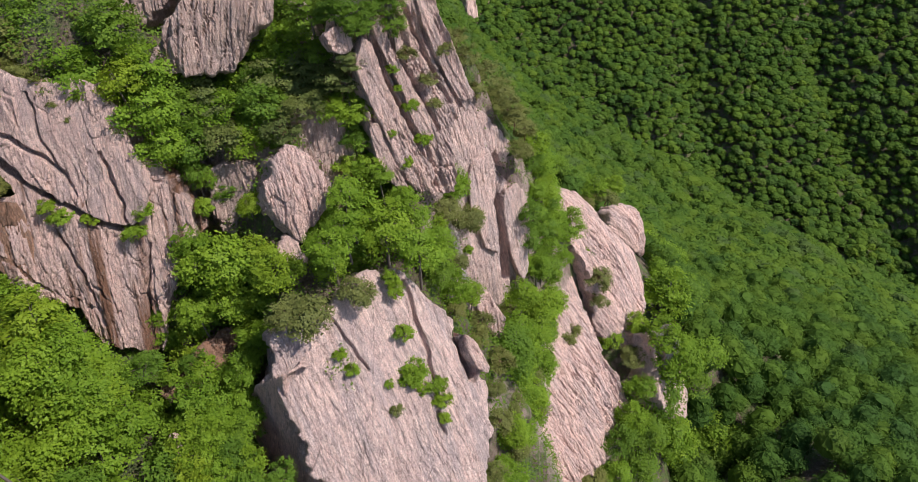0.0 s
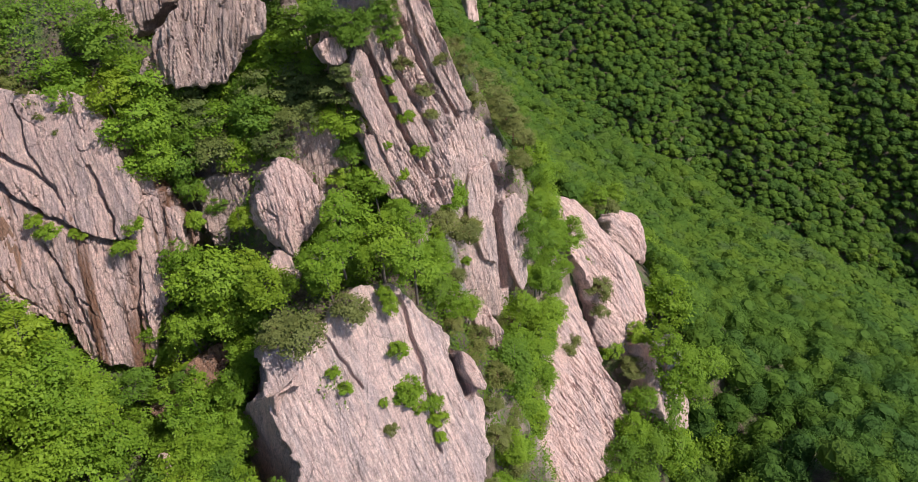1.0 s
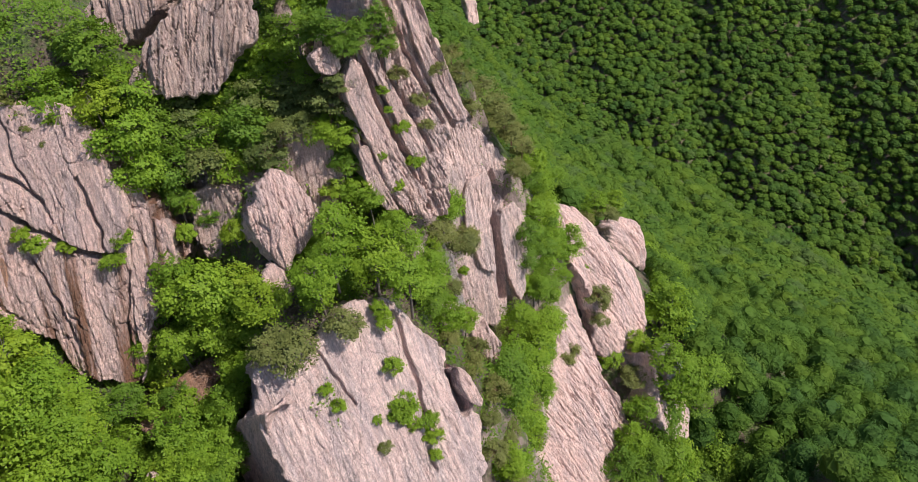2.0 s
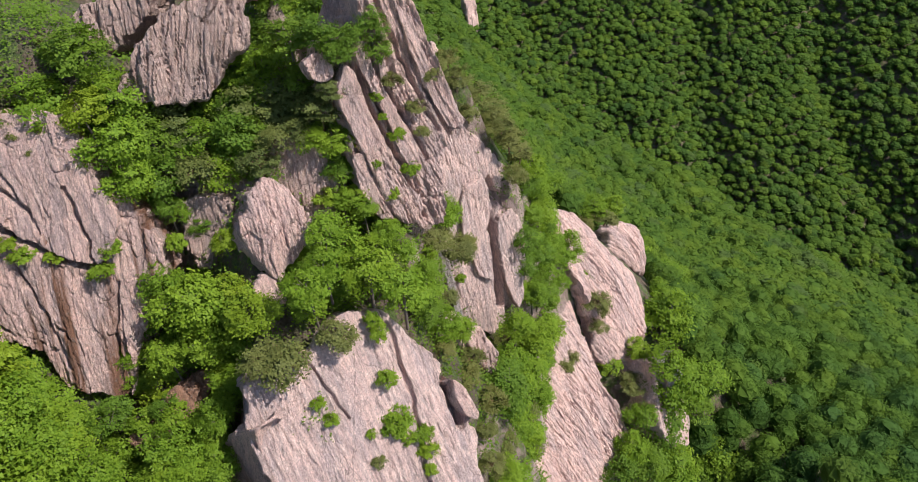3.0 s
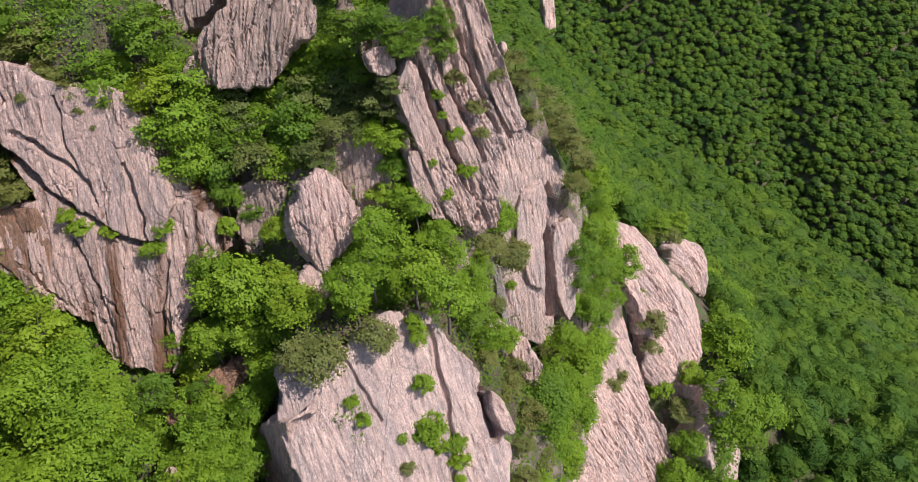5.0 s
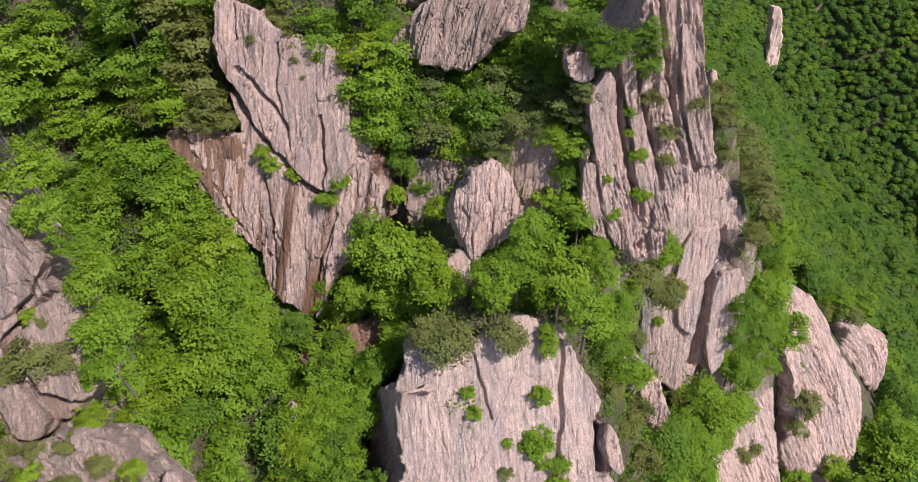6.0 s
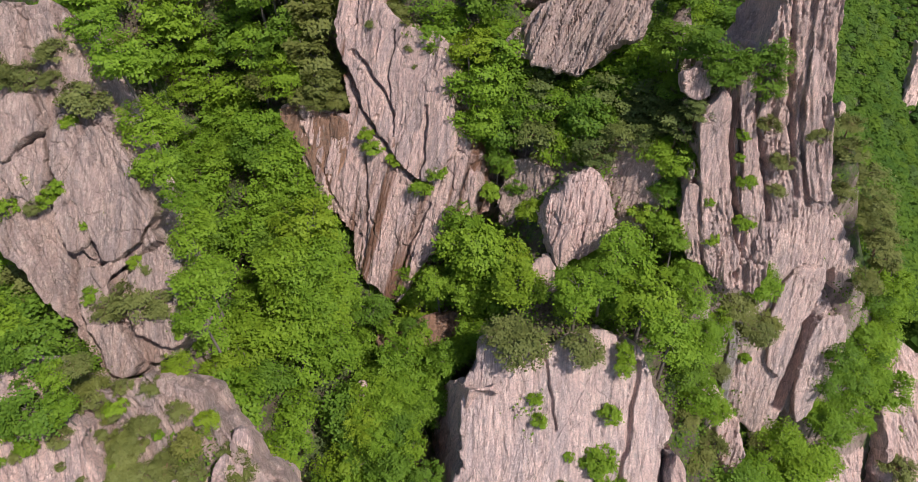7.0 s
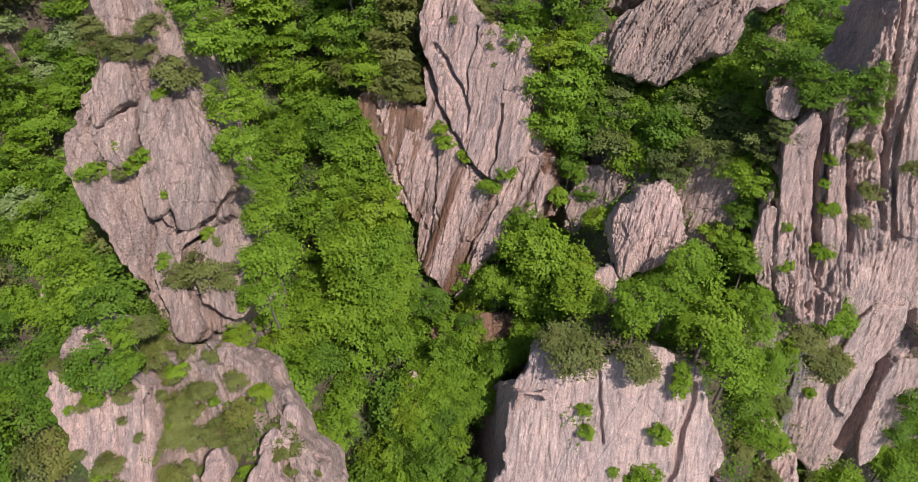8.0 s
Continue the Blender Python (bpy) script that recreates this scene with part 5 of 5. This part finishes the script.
def plant(rows, group):
    """Trees by kind, the middle of the crown, and the crown's width."""
    for i, (kind, x, y, z, width) in enumerate(rows):
        rng = random.Random(round(x * 31 + y * 17 + z))
        key = (kind, rng.randrange(4))
        model = tree_model(*key)
        mid = 0.30 if kind in "gsx" else 0.58
        s = width * rng.uniform(0.98, 1.2)
        m = pose(x, y, z - mid * s, rng.uniform(-5, 5), rng.uniform(-5, 5), rng.uniform(0, 360)) @ Matrix.Diagonal((s, s, s * rng.uniform(0.92, 1.15), 1))
        if key in FRESH:
            ob = copy_thing(model, m @ Matrix.Diagonal([1 / k for k in model.scale] + [1]))
        else:
            FRESH.add(key)
            model.matrix_basis = m
            ob = model
        ob["group"] = group


for rows, group in ((ACCENT_TREES, "accent trees"), (TERRACE_TREES, "trees on the terrace"), (GAP_TREES, "trees beside the buttress"), (SHELF_TREES, "trees on the shelf"), (BUTTRESS_SHRUBS, "shrubs on the buttress"), (RIDGE_SHRUBS, "shrubs on the ridge"),
                    (PILLAR_TREES, "shrubs on the pillar"), (SHOULDER_SHRUBS, "scrub on the shoulder"), (DOME_SHRUBS, "shrubs on the dome"),
                    (DOME_FOOT_TREES, "trees at the dome foot"), (RIDGE_TREES, "trees beside the ridge"), (FILL_TREES, "trees in the gully"), (EAST_SCRUB, "scrub in the east gully"), (CREST_TREES, "trees above the wall"), (WALL_SHRUBS, "shrubs on the wall"), (WALL_TREES, "trees beside the wall"),
                    (WALL_FOOT_TREES, "trees at the wall foot"), (SPIRE_SHRUBS, "shrubs on the spire"), (SPIRE_FOOT_TREES, "trees beside the spire"),
                    (PILLAR_FOOT_TREES, "trees at the pillar foot")):
    plant(rows, group)


def scrub_patch(base, outline, count, group):
    """Low bushes and scrub pines strewn over a rock face, densest along its upper middle."""
    rng = random.Random(group)
    line = np.array(outline, float)
    m = base.matrix_basis
    rows = []
    while len(rows) < count:
        u, v = rng.uniform(line[:, 0].min(), line[:, 0].max()), rng.uniform(line[:, 1].min(), line[:, 1].max())
        if not inside(np.array([(u, v)]), line)[0] or rng.random() > 0.25 + 0.75 * math.exp(-((u + 2.5 + 0.35 * (v - 4)) / 3.2) ** 2):
            continue
        w = rng.choice((0.7, 0.9, 1.1, 1.4, 1.8, 2.3))
        p = m @ Vector((u, v, 0.28 * w))
        rows.append((rng.choice("sssssgx"), round(p.x, 1), round(p.y, 1), round(p.z, 1), w))
    plant(rows, group)


scrub_patch(mound, [(-7.5, 7.3), (-3.6, 6.2), (-1.1, 6.9), (1.1, 6.0), (4.6, 1.6), (8.1, -3.8), (8.0, -6.5), (-8.5, -6.5), (-8.2, 2.5)], 95, "scrub on the slab")
scrub_patch(lower, [(-0.2, 6.0), (-2.4, 4.0), (-3.2, 0.5), (0.5, -6.0), (4.3, -6.0), (3.4, 2.0), (0.8, 5.6)], 16, "scrub on the lower slab")


def grove(name, group, outline, width, kinds):
    """Trees of about that crown width standing close together inside an outline on the plan."""
    rng = random.Random(name)
    line = np.array(outline, float)
    lo, hi = line.min(0), line.max(0)
    n = 5000
    xs = np.array([rng.uniform(lo[0], hi[0]) for _ in range(n)])
    ys = np.array([rng.uniform(lo[1], hi[1]) for _ in range(n)])
    ok = inside(np.column_stack([xs, ys]), line)
    xs, ys = xs[ok], ys[ok]
    zs = height(xs, ys)
    spots = np.zeros((0, 4))
    rows = []
    for x, y, z in zip(xs, ys, zs):
        w = width * rng.uniform(0.85, 1.5)
        if len(spots) and (((spots[:, :3] - (x, y, z)) ** 2).sum(1) < (0.38 * (w + spots[:, 3])) ** 2).any():
            continue
        spots = np.vstack([spots, (x, y, z, w)])
        kind = rng.choice(kinds)
        rows.append((kind, x, y, z + w * (0.22 if kind in "gsx" else 0.5), w))
    plant(rows, group)


grove("gully", "trees in the gully", [(-63, 36), (-61, 43), (-58, 42), (-54, 43), (-44, 38), (-35, 35), (-33, 34), (-28, 35), (-23, 29), (-19, 22), (-22, 17), (-30, 20), (-34, 20), (-37, 23), (-43, 26), (-51, 30)], 4.3, "bbbbdy")
grove("upper_slope", "trees on the upper slope", [(-66, 36), (-52, 55), (-52, 53), (-47, 46), (-51, 44), (-58, 43), (-62, 34)], 4.3, "ddxxb")
grove("west", "trees on the west slope", [(-104, 23), (-92, 34), (-87, 30), (-79, 21), (-49, 16), (-37, 14), (-39, 12), (-50, 10), (-55, 5), (-36, 2), (-43, -4)], 4.6, "dbbdsdbw")
grove("far_west", "trees on the west slope", [(-170, 30), (-140, 80), (-104, 62), (-92, 36), (-104, 23), (-118, 5)], 9.0, "ddx")
grove("west_foot", "trees on the west slope", [(-46, -2), (-38, 3), (-36, 8), (-40, 11), (-50, 8), (-56, 3)], 4.6, "dds")
grove("ledge", "trees on the ledge", [(-35, 53), (-32, 56), (-28, 55), (-23, 61), (-24, 70), (-21, 74), (-24, 88), (-25, 116), (-13, 86), (-11, 63), (-16, 69), (-13, 65), (-15, 55), (-16, 51), (-22, 53), (-27, 52), (-31, 51)], 4.2, "bbdpd")
grove("wall_foot", "trees under the wall", [(-28, 39), (-29, 44), (-28, 48), (-23, 47), (-16, 41), (-17, 40), (-21, 41), (-26, 39)], 3.5, "bbby")
grove("terrace", "trees on the terrace", [(-14, 46), (-14, 49), (-14, 54), (-14, 59), (-12, 66), (-10, 75), (-7, 72), (-7, 58), (-9, 49), (-11, 43), (-12, 42)], 3.8, "bbbd")
grove("buttress_foot", "trees at the buttress foot", [(-25, 28), (-26, 35), (-23, 40), (-21, 41), (-22, 37), (-20, 30), (-17, 24), (-19, 22)], 3.1, "bdg")
grove("east_gully", "trees in the east gully", [(12, 95), (18, 97), (18, 83), (16, 73), (11, 54), (9, 47), (6, 44), (5, 43), (6, 50), (9, 63)], 4.1, "bbdb")
grove("hilltop", "trees on the hilltop", [(-77, 39), (-52, 66), (-46, 58), (-52, 55), (-65, 35)], 4.9, "ddxb")
grove("dome_back", "trees behind the dome", [(14, 117), (33, 169), (42, 144), (57, 145), (60, 131), (46, 87), (49, 76), (51, 66), (36, 61), (35, 68), (35, 72), (36, 76), (41, 90), (49, 119), (43, 124), (34, 137), (20, 109)], 6.7, "bbd")


# ---- the far woods ----
def woods():
    rng = np.random.default_rng(11)

    def crown(pads, leaves, size):
        way = rng.normal(0, 1, (pads, 3))
        way[:, 2] = np.abs(way[:, 2]) - 0.05
        way /= np.linalg.norm(way, axis=1)[:, None]
        lobes = rng.normal(0, 1, (6, 3))
        lobes[:, 2] = np.abs(lobes[:, 2])
        lobes /= np.linalg.norm(lobes, axis=1)[:, None]
        swell = 0.84 + 0.22 * (way @ lobes.T).max(1).clip(0) ** 4 + rng.uniform(-0.05, 0.05, pads)
        c = way * np.array([0.47, 0.47, 0.60]) * swell[:, None]
        v, f = leaf_cloud(rng, c, 0.05, leaves, size, way, 0.6, (1.0, 0.38, 0.35))
        rings, turns = 3, 8
        dome = [(0, 0, 0.5)]
        for i in range(1, rings + 1):
            for j in range(turns):
                a, e = (j + 0.5 * i) * math.tau / turns, math.pi / 2 * i / rings
                q = np.array([math.sin(e) * math.cos(a), math.sin(e) * math.sin(a), math.cos(e)])
                k = 0.84 + 0.20 * max(0.0, float((q @ lobes.T).max())) ** 4
                dome.append(tuple(q * np.array([0.45, 0.45, 0.55]) * k))
        tris = [(0, 1 + j, 1 + (j + 1) % turns) for j in range(turns)]
        for i in range(rings - 1):
            a, b = 1 + i * turns, 1 + (i + 1) * turns
            for j in range(turns):
                k = (j + 1) % turns
                tris += [(a + j, b + j, b + k), (a + j, b + k, a + k)]
        return np.vstack([v, dome]), np.vstack([f, np.array(tris) + len(v)])

    fine = [crown(80, 8, 0.032) for _ in range(8)]
    middle = [crown(52, 3, 0.062) for _ in range(8)]
    coarse = [crown(30, 2, 0.095) for _ in range(8)]
    vs, fs, tones, base = [], [], [], 0

    def grove(models, xs, ys, spacing, size, lit_tone, tall, wanted):
        nonlocal base
        gx, gy = np.meshgrid(np.arange(*xs, spacing), np.arange(*ys, spacing))
        x = gx.ravel() + rng.uniform(-0.45, 0.45, gx.size) * spacing
        y = gy.ravel() + rng.uniform(-0.45, 0.45, gx.size) * spacing
        ok = wanted(x, y, np.degrees(np.arctan2(x, y)), np.hypot(x, y))
        x, y = x[ok], y[ok]
        z = height(x, y)
        for px, py, pz in zip(x, y, z):
            v, f = models[rng.integers(8)]
            w = rng.uniform(0, math.tau)
            s = size * rng.uniform(0.72, 1.15)
            m = np.array([[math.cos(w), -math.sin(w), 0], [math.sin(w), math.cos(w), 0], [0, 0, rng.uniform(*tall)]]) * s
            vs.append(v @ m.T + (px, py, pz + s * rng.uniform(0.42, 0.56)))
            fs.append(f + base)
            base += len(v)
            tones.append(np.full(len(v), np.clip(rng.normal(lit_tone, 0.22), 0, 1)))

    # The middle grove's higher mean tone paints in how sunlit the spur looks.
    grove(fine, (-30, 170), (10, 180), 4.3, 6.6, 0.50, (0.85, 1.2),
          lambda x, y, turn, far: (turn > -6) & (turn < 64) & (far < 170) & (far > 70) & (x > 16 + 0.05 * y) & ~((x < 44) & (y < 112) & (y > 62)))
    grove(middle, (-60, 330), (60, 390), 4.8, 7.8, 0.68, (0.6, 0.85),
          lambda x, y, turn, far: (turn > -6) & (turn < 56) & (far >= 120) & (far < 385) & ((far >= 170) | (x <= 16 + 0.05 * y)) & (x > np.minimum(8, 60 - 0.35 * y)))
    grove(coarse, (-120, 620), (230, 900), 5.9, 9.8, 0.52, (0.55, 0.8),
          lambda x, y, turn, far: (turn > -8) & (turn < 50) & (far >= 385) & (far < 860))
    me = mesh_from("woodland", np.concatenate(vs), np.concatenate(fs), WOODS)
    att = me.attributes.new("tree_tone", "FLOAT", "POINT")
    att.data.foreach_set("value", np.concatenate(tones).astype(np.float32))
    tagged(new("woodland", me), "dense broadleaf forest covering the far slopes", "forest", kind="stuff")


woods()


def undergrowth():
    rng = np.random.default_rng(5)
    x, y = rng.uniform(-95, 30, 22000), rng.uniform(5, 110, 22000)
    ok = (x < 8 + 0.12 * y) & (lumps(np.column_stack([x, y, x * 0]) / 7.0, 3) > -0.35)
    x, y = x[ok], y[ok]
    c = np.column_stack([x, y, height(x, y) + 0.5])
    o = np.tile((0.3, -0.3, 0.8), (len(c), 1))
    v, f = leaf_cloud(rng, c, 0.5, 16, 0.15, o, 0.5)
    tagged(new("undergrowth", mesh_from("undergrowth", v, f, LEAF["d"])), "low leafy undergrowth between rocks and trees", "undergrowth", kind="stuff")


undergrowth()
